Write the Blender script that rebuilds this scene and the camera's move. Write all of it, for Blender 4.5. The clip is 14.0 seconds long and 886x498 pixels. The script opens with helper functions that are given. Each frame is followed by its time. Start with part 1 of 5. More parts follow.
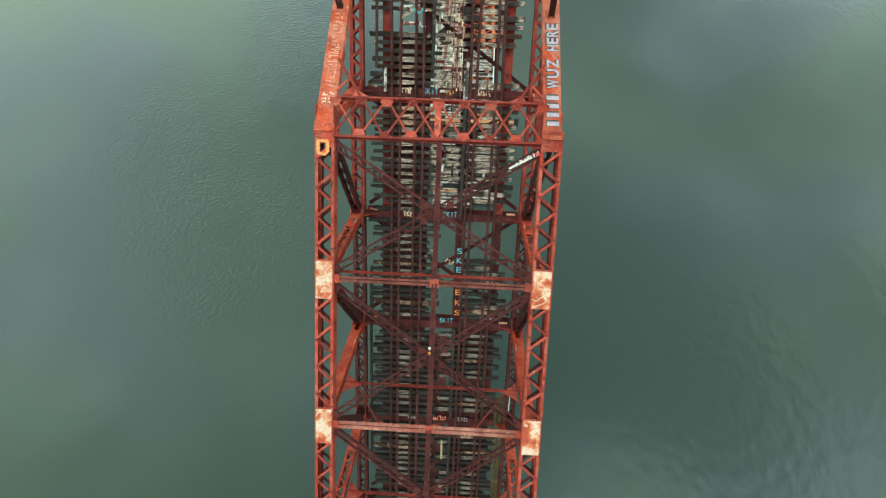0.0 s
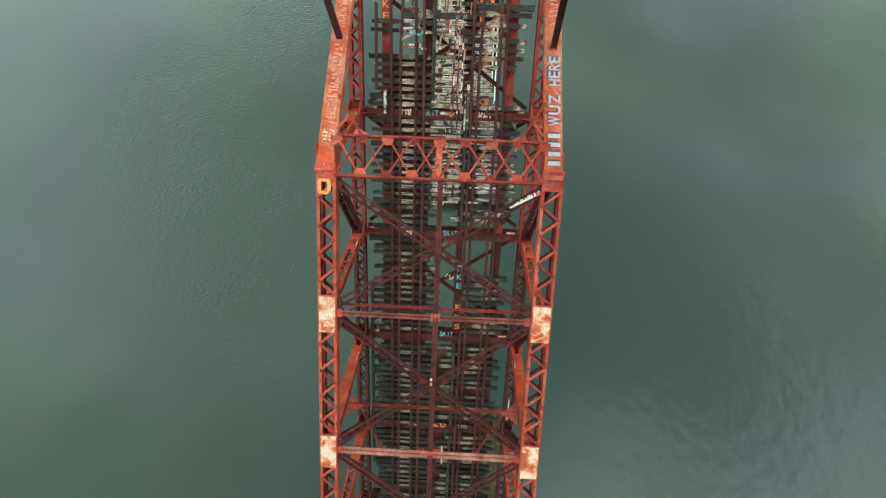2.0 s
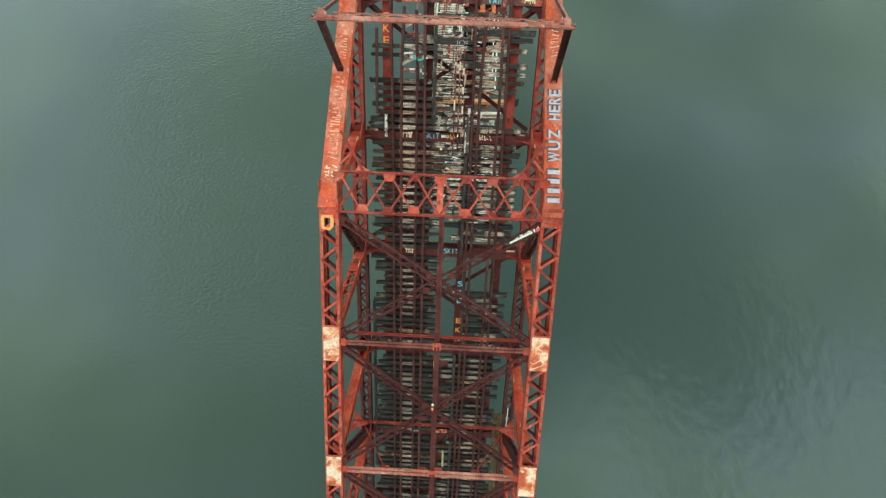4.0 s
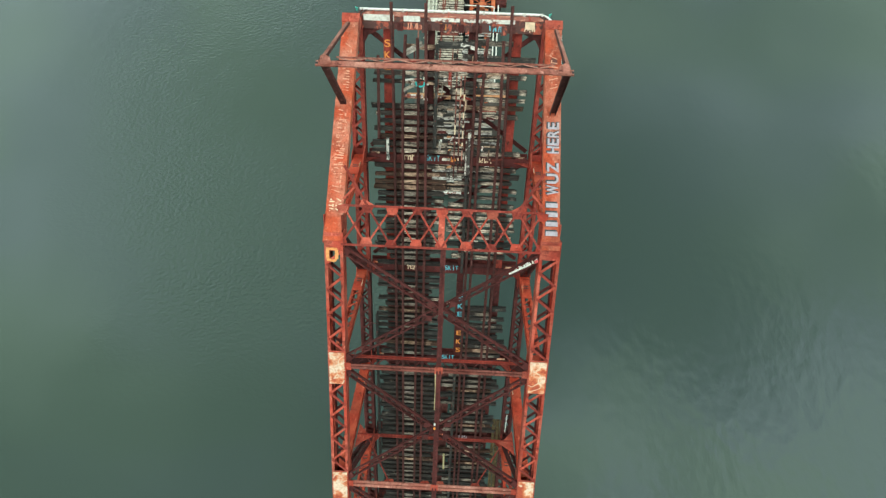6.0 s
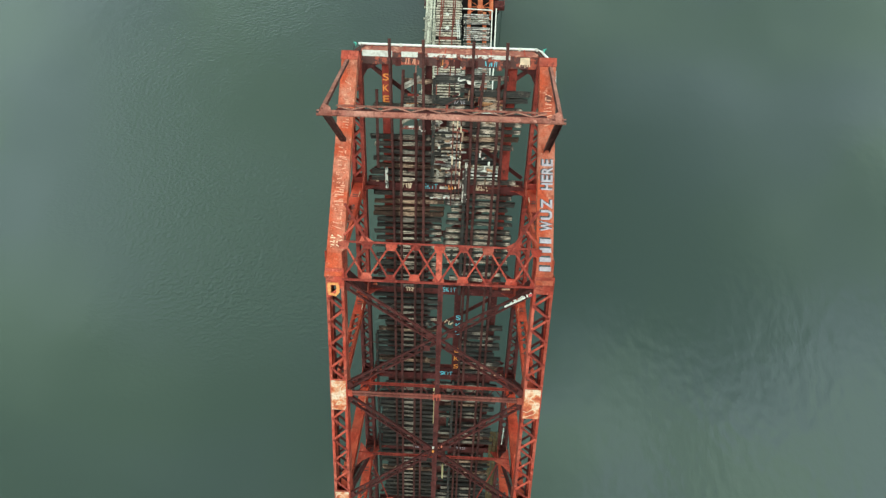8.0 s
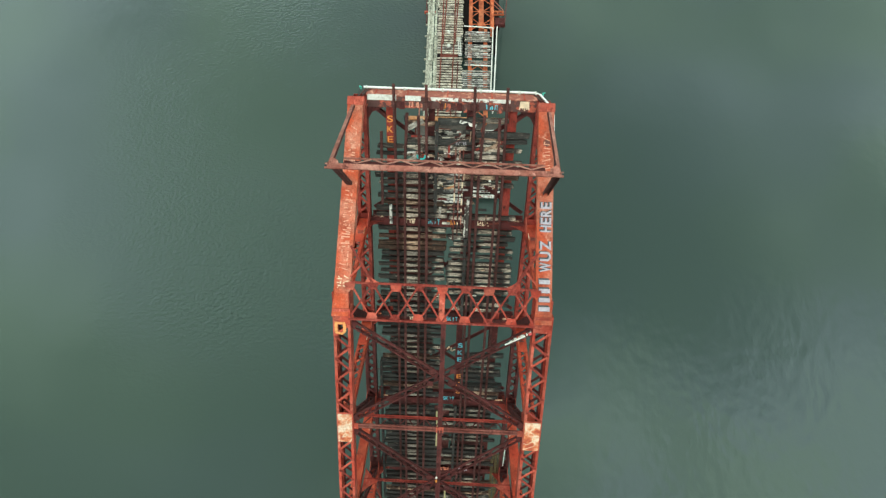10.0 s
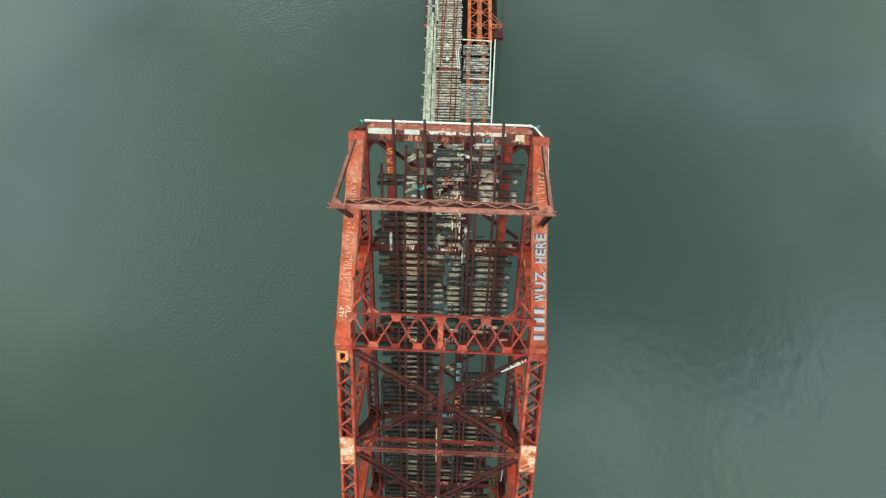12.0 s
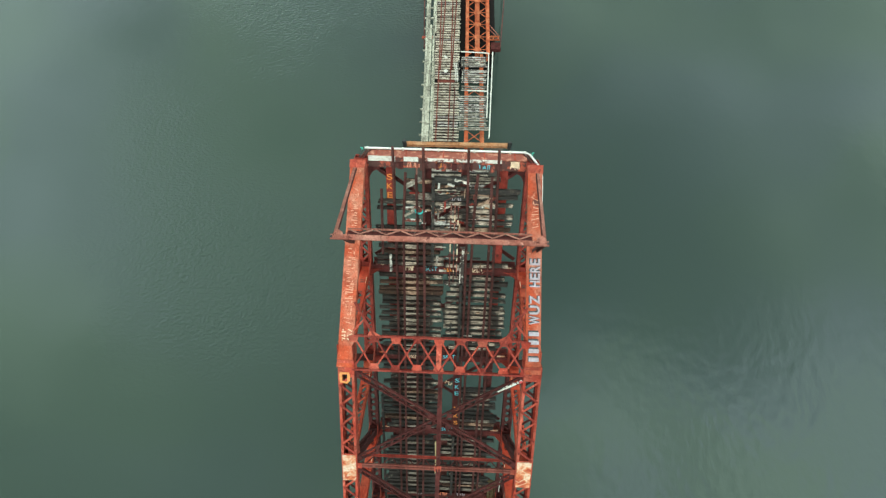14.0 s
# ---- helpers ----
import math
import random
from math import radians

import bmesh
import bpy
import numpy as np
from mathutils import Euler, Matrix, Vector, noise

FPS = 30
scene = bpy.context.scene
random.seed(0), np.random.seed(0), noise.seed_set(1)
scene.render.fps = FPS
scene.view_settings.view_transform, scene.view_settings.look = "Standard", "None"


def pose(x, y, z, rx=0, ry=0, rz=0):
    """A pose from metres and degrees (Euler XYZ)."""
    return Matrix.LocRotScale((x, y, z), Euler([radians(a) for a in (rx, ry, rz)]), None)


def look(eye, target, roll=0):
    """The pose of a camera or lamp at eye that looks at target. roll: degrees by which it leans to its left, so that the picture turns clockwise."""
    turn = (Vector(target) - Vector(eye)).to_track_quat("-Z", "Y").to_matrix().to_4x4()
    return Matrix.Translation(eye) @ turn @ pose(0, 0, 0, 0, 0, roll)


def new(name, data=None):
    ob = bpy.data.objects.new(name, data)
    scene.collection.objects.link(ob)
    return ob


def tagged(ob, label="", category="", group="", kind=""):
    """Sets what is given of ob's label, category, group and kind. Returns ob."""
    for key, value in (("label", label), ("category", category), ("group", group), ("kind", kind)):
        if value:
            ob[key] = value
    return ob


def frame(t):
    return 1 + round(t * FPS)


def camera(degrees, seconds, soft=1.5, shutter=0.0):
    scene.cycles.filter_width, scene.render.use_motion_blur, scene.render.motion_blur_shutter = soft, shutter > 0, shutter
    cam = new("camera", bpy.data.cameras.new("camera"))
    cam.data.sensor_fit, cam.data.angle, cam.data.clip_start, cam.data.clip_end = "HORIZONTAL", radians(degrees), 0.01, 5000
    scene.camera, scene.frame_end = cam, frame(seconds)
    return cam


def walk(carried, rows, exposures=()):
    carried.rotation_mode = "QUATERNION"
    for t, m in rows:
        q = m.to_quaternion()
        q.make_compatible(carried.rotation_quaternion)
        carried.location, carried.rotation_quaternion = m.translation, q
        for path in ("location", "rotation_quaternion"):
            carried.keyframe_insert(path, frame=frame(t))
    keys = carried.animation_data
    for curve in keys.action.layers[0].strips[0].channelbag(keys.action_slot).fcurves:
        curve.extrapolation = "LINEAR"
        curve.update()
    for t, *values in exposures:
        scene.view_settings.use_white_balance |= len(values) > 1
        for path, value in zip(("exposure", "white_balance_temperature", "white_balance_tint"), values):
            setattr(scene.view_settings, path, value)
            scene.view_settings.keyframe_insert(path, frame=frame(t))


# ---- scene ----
cam = camera(76.18, 14.0, soft=1.35)
CAMERA_ROWS = [
    (0.0, 0.951, -25.478, 49.082, 36.000, 0.000, 3.261),
    (0.5, 0.901, -24.936, 49.558, 34.993, -0.053, 3.229),
    (1.0, 0.827, -24.388, 50.000, 34.038, -0.106, 3.180),
    (1.5, 0.751, -23.830, 50.442, 33.176, -0.149, 3.117),
    (2.0, 0.688, -23.297, 50.870, 32.332, -0.166, 3.064),
    (2.5, 0.648, -22.813, 51.299, 31.521, -0.182, 3.046),
    (3.0, 0.605, -22.344, 51.703, 30.759, -0.173, 3.026),
    (5.5, 0.408, -20.235, 53.740, 27.553, -0.143, 2.899),
    (6.0, 0.358, -19.888, 54.143, 26.987, -0.168, 2.831),
    (6.5, 0.361, -19.566, 54.515, 26.437, -0.177, 2.797),
    (7.0, 0.382, -19.257, 54.896, 26.004, -0.160, 2.775),
    (7.5, 0.402, -18.891, 55.301, 25.796, -0.150, 2.718),
    (8.0, 0.371, -18.518, 55.693, 25.701, -0.147, 2.660),
    (10.5, 0.249, -17.166, 57.588, 25.782, 0.043, 2.631),
    (11.0, 0.249, -16.953, 57.952, 25.773, 0.078, 2.583),
    (11.5, 0.269, -16.731, 58.295, 25.725, 0.105, 2.518),
    (12.0, 0.300, -16.539, 58.636, 25.738, 0.108, 2.464),
    (12.5, 0.319, -16.380, 58.974, 25.779, 0.105, 2.448),
    (13.0, 0.328, -16.231, 59.329, 25.814, 0.097, 2.416),
    (13.5, 0.338, -16.092, 59.675, 25.796, 0.127, 2.363),
    (14.0, 0.342, -15.945, 59.988, 25.781, 0.121, 2.297),
]
walk(cam, [(t, pose(x, y, z, rx, ry, rz)) for t, x, y, z, rx, ry, rz in CAMERA_ROWS])

# ---- light ----
world = bpy.data.worlds.new("overcast_sky")
scene.world = world
world.use_nodes = True
wn, wl = world.node_tree.nodes, world.node_tree.links
wn.clear()
SUN_EL, SUN_AZ = radians(58), radians(200)


def build_sky():
    """A broken overcast: layers of cloud noise over the clear sky's own gradient."""
    out, bg = wn.new("ShaderNodeOutputWorld"), wn.new("ShaderNodeBackground")
    sky, tc = wn.new("ShaderNodeTexSky"), wn.new("ShaderNodeTexCoord")
    sky.sky_type, sky.sun_disc = "NISHITA", False
    sky.sun_elevation, sky.sun_rotation = SUN_EL, SUN_AZ
    sky.air_density, sky.dust_density = 1.0, 3.0
    total = None
    for shift, scale, detail, rough, weight in CLOUDS:
        mp, nz, k = wn.new("ShaderNodeMapping"), wn.new("ShaderNodeTexNoise"), wn.new("ShaderNodeMath")
        mp.inputs["Location"].default_value, mp.inputs["Scale"].default_value = shift, (1.0, 1.0, 1.4)
        nz.inputs["Scale"].default_value, nz.inputs["Detail"].default_value, nz.inputs["Roughness"].default_value = scale, detail, rough
        k.operation, k.inputs[1].default_value = "MULTIPLY_ADD", weight
        wl.new(tc.outputs["Generated"], mp.inputs["Vector"])
        wl.new(mp.outputs["Vector"], nz.inputs["Vector"])
        wl.new(nz.outputs["Fac"], k.inputs[0])
        if total is None:
            k.inputs[2].default_value = CLOUD_LEVEL
        else:
            wl.new(total, k.inputs[2])
        total = k.outputs[0]
    most = wn.new("ShaderNodeMath")
    most.operation, most.inputs[1].default_value, most.inputs[2].default_value = "SMOOTH_MIN", CLOUD_MOST, 0.5
    wl.new(total, most.inputs[0])
    # thin cloud lets the blue through in places, thick cloud is greyer
    hue, spread, cast = wn.new("ShaderNodeTexNoise"), wn.new("ShaderNodeMapRange"), wn.new("ShaderNodeMix")
    hue.inputs["Scale"].default_value, hue.inputs["Detail"].default_value = 4.2, 1.5
    spread.inputs["From Min"].default_value, spread.inputs["From Max"].default_value = 0.40, 0.60
    cast.data_type = "VECTOR"
    cast.inputs[4].default_value, cast.inputs[5].default_value = CLOUD_GREY, CLOUD_BLUE
    wl.new(tc.outputs["Generated"], hue.inputs["Vector"])
    wl.new(hue.outputs["Fac"], spread.inputs["Value"])
    wl.new(spread.outputs["Result"], cast.inputs[0])
    ex, tint, mix = wn.new("ShaderNodeMath"), wn.new("ShaderNodeVectorMath"), wn.new("ShaderNodeMix")
    ex.operation, tint.operation = "EXPONENT", "SCALE"
    wl.new(cast.outputs[1], tint.inputs[0])
    mix.data_type = "RGBA"
    mix.inputs[0].default_value = 0.93
    wl.new(most.outputs[0], ex.inputs[0])
    wl.new(ex.outputs[0], tint.inputs["Scale"])
    wl.new(sky.outputs["Color"], mix.inputs[6])
    wl.new(tint.outputs[0], mix.inputs[7])
    wl.new(mix.outputs[2], bg.inputs["Color"])
    bg.inputs["Strength"].default_value = 0.10
    wl.new(bg.outputs["Background"], out.inputs["Surface"])


CLOUDS = (
    ((35.801, 23.413, -21.728), 1.294, 1.0, 0.45, 6.156),
    ((-35.109, -14.669, 27.925), 2.778, 1.0, 0.5, 2.133),
    ((-2.184, -7.552, 15.23), 3.49, 1.0, 0.5, 1.233),
    ((36.742, 2.711, 29.353), 5.501, 1.0, 0.5, 0.572),
    ((5.3, 11.7, 2.9), 11.0, 2.0, 0.55, 0.6),
)
CLOUD_LEVEL, CLOUD_MOST, CLOUD_GREY, CLOUD_BLUE = -4.90, 0.99, (7.6, 10.5, 8.2), (7.8, 9.75, 10.5)
build_sky()
sun = new("sun", bpy.data.lights.new("sun", "SUN"))
sun.data.energy, sun.data.angle, sun.data.color = 1.6, radians(28), (1.0, 0.89, 0.79)
sun.matrix_world = look((0, 0, 0), (-math.sin(SUN_AZ) * math.cos(SUN_EL), -math.cos(SUN_AZ) * math.cos(SUN_EL), -math.sin(SUN_EL)))


# ---- materials ----
def mat_nodes(name, rough=0.7, metal=0.0):
    m = bpy.data.materials.new(name)
    m.use_nodes = True
    nt = m.node_tree
    b = nt.nodes["Principled BSDF"]
    b.inputs["Roughness"].default_value, b.inputs["Metallic"].default_value = rough, metal
    return m, nt, b


def ramp(nt, fac, stops):
    r = nt.nodes.new("ShaderNodeValToRGB")
    els = r.color_ramp.elements
    while len(els) < len(stops):
        els.new(0.5)
    for e, (p, c) in zip(els, stops):
        e.position, e.color = p, (*c, 1)
    nt.links.new(fac, r.inputs["Fac"])
    return r.outputs["Color"]


def tex_noise(nt, scale, detail=5.0, rough=0.6, stretch=(1, 1, 1), vec="Object", own=False):
    """own: every piece takes its own stretch of the noise."""
    tc, mp, n = nt.nodes.new("ShaderNodeTexCoord"), nt.nodes.new("ShaderNodeMapping"), nt.nodes.new("ShaderNodeTexNoise")
    mp.inputs["Scale"].default_value = stretch
    if own:
        info, k = nt.nodes.new("ShaderNodeObjectInfo"), nt.nodes.new("ShaderNodeVectorMath")
        k.operation = "SCALE"
        k.inputs[0].default_value = (41.0, 23.0, 67.0)
        nt.links.new(info.outputs["Random"], k.inputs["Scale"])
        nt.links.new(k.outputs[0], mp.inputs["Location"])
    n.inputs["Scale"].default_value, n.inputs["Detail"].default_value, n.inputs["Roughness"].default_value = scale, detail, rough
    nt.links.new(tc.outputs[vec], mp.inputs["Vector"])
    nt.links.new(mp.outputs["Vector"], n.inputs["Vector"])
    return n.outputs["Fac"]


def blend(nt, fac, a, b, mode="MIX"):
    m = nt.nodes.new("ShaderNodeMix")
    m.data_type, m.blend_type = "RGBA", mode
    if isinstance(fac, float):
        m.inputs[0].default_value = fac
    else:
        nt.links.new(fac, m.inputs[0])
    for i, c in ((6, a), (7, b)):
        if isinstance(c, tuple):
            m.inputs[i].default_value = (*c, 1)
        else:
            nt.links.new(c, m.inputs[i])
    return m.outputs[2]


def step(nt, fac, lo, hi):
    m = nt.nodes.new("ShaderNodeMapRange")
    m.inputs["From Min"].default_value, m.inputs["From Max"].default_value = lo, hi
    nt.links.new(fac, m.inputs["Value"])
    return m.outputs["Result"]


def bump(nt, b, height, strength=0.3, dist=0.02):
    k = nt.nodes.new("ShaderNodeBump")
    k.inputs["Strength"].default_value, k.inputs["Distance"].default_value = strength, dist
    nt.links.new(height, k.inputs["Height"])
    nt.links.new(k.outputs["Normal"], b.inputs["Normal"])


def steel(name, paint, faded, rust, rust_amount=0.5, rough=0.8):
    """Painted steel: faded paint in broad patches, rust in blotches and streaks, grime in fine specks."""
    m, nt, b = mat_nodes(name, rough)
    b.inputs["Specular IOR Level"].default_value = 0.25
    broad, mid, fine = tex_noise(nt, 0.7, 4), tex_noise(nt, 3.2, 8, 0.68), tex_noise(nt, 18, 5, 0.75)
    streak = tex_noise(nt, 2.4, 6, 0.7, (3.5, 0.5, 3.5))
    col = blend(nt, step(nt, broad, 0.4, 0.62), paint, faded)
    col = blend(nt, step(nt, streak, 0.52, 0.72), col, tuple(c * 0.62 for c in paint))
    col = blend(nt, step(nt, mid, 0.66 - 0.2 * rust_amount, 0.74 - 0.2 * rust_amount), col, rust)
    col = blend(nt, 0.6, col, ramp(nt, fine, [(0.32, (0.36, 0.33, 0.33)), (0.62, (1, 1, 1))]), "MULTIPLY")
    grime, run = tex_noise(nt, 1.1, 6, 0.7, own=True), tex_noise(nt, 5.0, 4, 0.6, (1, 1, 0.25), own=True)
    col = blend(nt, 0.75, col, ramp(nt, grime, [(0.36, (0.42, 0.39, 0.38)), (0.56, (1, 1, 1))]), "MULTIPLY")
    col = blend(nt, step(nt, run, 0.60, 0.74), col, tuple(min(0.8, c * 1.15 + 0.02) for c in faded))
    info = nt.nodes.new("ShaderNodeObjectInfo")
    col = blend(nt, 0.55, col, ramp(nt, info.outputs["Random"], [(0.0, (0.45, 0.43, 0.43)), (1.0, (1, 1, 1))]), "MULTIPLY")
    nt.links.new(col, b.inputs["Base Color"])
    bump(nt, b, mid, 0.3, 0.02)
    return m


RED = steel("red_oxide_paint", (0.55, 0.068, 0.040), (0.63, 0.148, 0.098), (0.17, 0.034, 0.022), 0.42)
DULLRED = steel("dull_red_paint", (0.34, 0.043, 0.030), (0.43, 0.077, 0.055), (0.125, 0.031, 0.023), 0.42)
ENDPOST = steel("orange_red_paint", (0.74, 0.120, 0.050), (0.80, 0.31, 0.21), (0.32, 0.050, 0.022), 0.30)
POST = steel("bright_red_paint", (0.60, 0.062, 0.028), (0.68, 0.12, 0.060), (0.20, 0.030, 0.018), 0.35)
# Rusted steel; also puts shade into the low bottom chords and inner lacing.
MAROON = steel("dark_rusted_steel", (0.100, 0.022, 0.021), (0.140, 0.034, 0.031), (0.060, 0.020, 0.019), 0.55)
GANTRY = steel("pinkish_rusted_steel", (0.42, 0.128, 0.094), (0.55, 0.24, 0.185), (0.16, 0.040, 0.030), 0.40)
RAIL = steel("rail_rust", (0.105, 0.034, 0.030), (0.16, 0.058, 0.052), (0.048, 0.020, 0.018), 0.45)
ORANGE = steel("orange_primer", (0.62, 0.125, 0.045), (0.70, 0.22, 0.10), (0.36, 0.075, 0.028), 0.25)
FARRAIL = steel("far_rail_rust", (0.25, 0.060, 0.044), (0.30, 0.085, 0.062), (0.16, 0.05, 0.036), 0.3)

FADED_RED = steel("faded_dull_red", (0.26, 0.066, 0.050), (0.36, 0.12, 0.095), (0.12, 0.036, 0.028), 0.35)
FADED = steel("faded_pink_steel", (0.50, 0.20, 0.15), (0.56, 0.27, 0.21), (0.30, 0.085, 0.06), 0.25)
TAN = steel("tan_primer", (0.62, 0.27, 0.12), (0.66, 0.36, 0.20), (0.42, 0.11, 0.045), 0.2)


def node_plate_mat():
    """Cover plates with old orange paint, cream sprayed loops and rust."""
    m, nt, b = mat_nodes("peeled_plate", 0.75)
    big, fine, loops = tex_noise(nt, 1.6, 5, 0.65), tex_noise(nt, 11, 5, 0.7), tex_noise(nt, 1.7, 1.0, 0.4)
    col = ramp(nt, big, [(0.38, (0.42, 0.065, 0.028)), (0.45, (0.62, 0.17, 0.065)), (0.51, (0.68, 0.32, 0.19)), (0.57, (0.76, 0.56, 0.43))])
    d = nt.nodes.new("ShaderNodeMath")
    d.operation, d.inputs[1].default_value = "PINGPONG", 0.15
    nt.links.new(loops, d.inputs[0])
    col = blend(nt, step(nt, d.outputs[0], 0.120, 0.150), col, (0.74, 0.56, 0.40))
    col = blend(nt, 0.55, col, ramp(nt, fine, [(0.35, (0.45, 0.38, 0.36)), (0.6, (1, 1, 1))]), "MULTIPLY")
    nt.links.new(col, b.inputs["Base Color"])
    bump(nt, b, fine, 0.3, 0.02)
    return m


PLATE = node_plate_mat()


def timber(name, dark, mid, light, bleached, along=(0.8, 7, 7), worn=(), pale=3.0):
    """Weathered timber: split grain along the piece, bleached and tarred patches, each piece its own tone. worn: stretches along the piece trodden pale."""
    m, nt, b = mat_nodes(name, 0.9)
    b.inputs["Specular IOR Level"].default_value = 0.2
    grain, patch = tex_noise(nt, 2.2, 6, 0.72, along, own=True), tex_noise(nt, 1.6, 4, 0.65, own=True)
    split = tex_noise(nt, 3.6, 4, 0.6, tuple(k if k < 2 else k * 1.5 for k in along), own=True)
    top_tone = tuple(min(0.8, c * pale) for c in light)
    paler = ramp(nt, grain, [(0.36, mid), (0.5, light), (0.66, top_tone)])
    col = blend(nt, step(nt, patch, bleached, bleached + 0.10), ramp(nt, grain, [(0.36, dark), (0.58, mid), (0.80, light)]), paler)
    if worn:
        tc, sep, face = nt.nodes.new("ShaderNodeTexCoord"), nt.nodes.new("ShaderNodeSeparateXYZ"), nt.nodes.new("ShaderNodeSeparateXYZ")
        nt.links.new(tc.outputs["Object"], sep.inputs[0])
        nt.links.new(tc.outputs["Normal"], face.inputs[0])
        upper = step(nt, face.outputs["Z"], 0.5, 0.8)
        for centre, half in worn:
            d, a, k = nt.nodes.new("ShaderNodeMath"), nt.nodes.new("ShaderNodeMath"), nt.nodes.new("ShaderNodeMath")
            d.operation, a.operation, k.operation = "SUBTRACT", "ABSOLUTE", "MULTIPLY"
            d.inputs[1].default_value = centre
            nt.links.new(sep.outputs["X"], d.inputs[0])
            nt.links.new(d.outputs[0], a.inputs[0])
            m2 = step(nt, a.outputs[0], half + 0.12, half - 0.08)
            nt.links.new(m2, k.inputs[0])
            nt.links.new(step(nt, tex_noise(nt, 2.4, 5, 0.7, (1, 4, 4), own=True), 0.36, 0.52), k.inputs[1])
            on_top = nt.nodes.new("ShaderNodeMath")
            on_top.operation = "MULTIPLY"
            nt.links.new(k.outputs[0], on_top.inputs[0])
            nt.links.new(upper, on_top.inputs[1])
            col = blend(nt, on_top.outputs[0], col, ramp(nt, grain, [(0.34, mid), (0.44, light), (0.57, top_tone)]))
    col = blend(nt, step(nt, split, 0.43, 0.36), col, dark)
    info = nt.nodes.new("ShaderNodeObjectInfo")
    col = blend(nt, 0.75, col, ramp(nt, info.outputs["Random"], [(0.0, (0.34, 0.33, 0.33)), (0.3, (0.75, 0.74, 0.72)), (1.0, (1, 1, 1))]), "MULTIPLY")
    nt.links.new(col, b.inputs["Base Color"])
    bump(nt, b, grain, 0.8, 0.04)
    return m


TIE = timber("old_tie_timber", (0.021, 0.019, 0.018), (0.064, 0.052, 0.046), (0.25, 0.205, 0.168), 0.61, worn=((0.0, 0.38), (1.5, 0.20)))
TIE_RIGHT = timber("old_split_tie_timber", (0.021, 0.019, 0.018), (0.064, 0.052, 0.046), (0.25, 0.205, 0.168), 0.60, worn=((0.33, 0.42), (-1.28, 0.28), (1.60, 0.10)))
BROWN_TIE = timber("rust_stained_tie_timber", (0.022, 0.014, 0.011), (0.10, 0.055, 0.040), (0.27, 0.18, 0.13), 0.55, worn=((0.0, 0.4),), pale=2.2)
# Darker tie timbers: grime and tar, plus shade put into the lower ties.
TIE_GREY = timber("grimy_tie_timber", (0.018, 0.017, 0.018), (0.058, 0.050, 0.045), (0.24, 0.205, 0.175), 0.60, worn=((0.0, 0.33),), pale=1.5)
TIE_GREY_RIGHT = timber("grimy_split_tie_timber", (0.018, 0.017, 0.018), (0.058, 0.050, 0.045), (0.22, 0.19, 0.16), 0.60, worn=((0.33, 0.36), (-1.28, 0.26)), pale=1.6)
TIE_DARK = timber("tarred_tie_timber", (0.020, 0.019, 0.019), (0.052, 0.050, 0.047), (0.115, 0.098, 0.085), 0.60, pale=2.0)
BLEACHED = timber("bleached_timber", (0.10, 0.085, 0.075), (0.36, 0.33, 0.29), (0.60, 0.56, 0.50), 0.50, pale=1.3)
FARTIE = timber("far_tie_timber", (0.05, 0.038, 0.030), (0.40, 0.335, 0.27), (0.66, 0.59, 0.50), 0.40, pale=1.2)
BOARD = timber("grey_walkway_board", (0.10, 0.09, 0.075), (0.34, 0.325, 0.265), (0.50, 0.48, 0.40), 0.42, (14, 1, 14), pale=1.25)
PLANK = timber("platform_timber", (0.03, 0.025, 0.024), (0.30, 0.26, 0.25), (0.60, 0.55, 0.52), 0.44, pale=1.45)
YELLOW = timber("ochre_timber", (0.04, 0.028, 0.016), (0.10, 0.072, 0.034), (0.17, 0.125, 0.06), 0.55, (14, 1, 14), pale=1.4)


def plain(name, c, rough=0.7, wear=(0.6, 0.6, 0.6), scale=6):
    m, nt, b = mat_nodes(name, rough)
    n = tex_noise(nt, scale, 6, 0.7)
    nt.links.new(blend(nt, 0.6, c, ramp(nt, n, [(0.35, wear), (0.55, (1, 1, 1))]), "MULTIPLY"), b.inputs["Base Color"])
    bump(nt, b, n, 0.15, 0.01)
    return m


def flaking(name, paint, under, amount):
    """Old paint flaking off in ragged patches over what lies under it."""
    m, nt, b = mat_nodes(name, 0.65)
    big, fine = tex_noise(nt, 2.2, 8, 0.72, own=True), tex_noise(nt, 9, 5, 0.7)
    col = blend(nt, step(nt, big, amount - 0.02, amount + 0.02), paint, under)
    col = blend(nt, 0.5, col, ramp(nt, fine, [(0.35, (0.45, 0.40, 0.38)), (0.6, (1, 1, 1))]), "MULTIPLY")
    nt.links.new(col, b.inputs["Base Color"])
    bump(nt, b, big, 0.25, 0.01)
    return m


FLAKED = flaking("flaking_white_paint", (0.72, 0.69, 0.65), (0.20, 0.045, 0.03), 0.53)
FLAKED_TIMBER = flaking("flaking_white_timber", (0.62, 0.59, 0.54), (0.05, 0.04, 0.036), 0.47)
WHITE = plain("white_paint", (0.66, 0.65, 0.61), 0.5, (0.42, 0.36, 0.32), 9)
BRIGHT_WHITE = plain("bright_white_paint", (0.80, 0.80, 0.79), 0.45, (0.75, 0.72, 0.70), 5)
SPRAY_WHITE = plain("white_spray", (0.41, 0.365, 0.42), 0.7, (0.45, 0.30, 0.30), 5)
SPRAY_CYAN = plain("cyan_spray", (0.10, 0.50, 0.62), 0.6)
SPRAY_ORANGE = plain("orange_spray", (0.80, 0.28, 0.05), 0.6)
SPRAY_PALE = plain("pale_spray", (0.66, 0.27, 0.17), 0.6)
SPRAY_CREAM = plain("cream_spray", (0.78, 0.60, 0.42), 0.6)
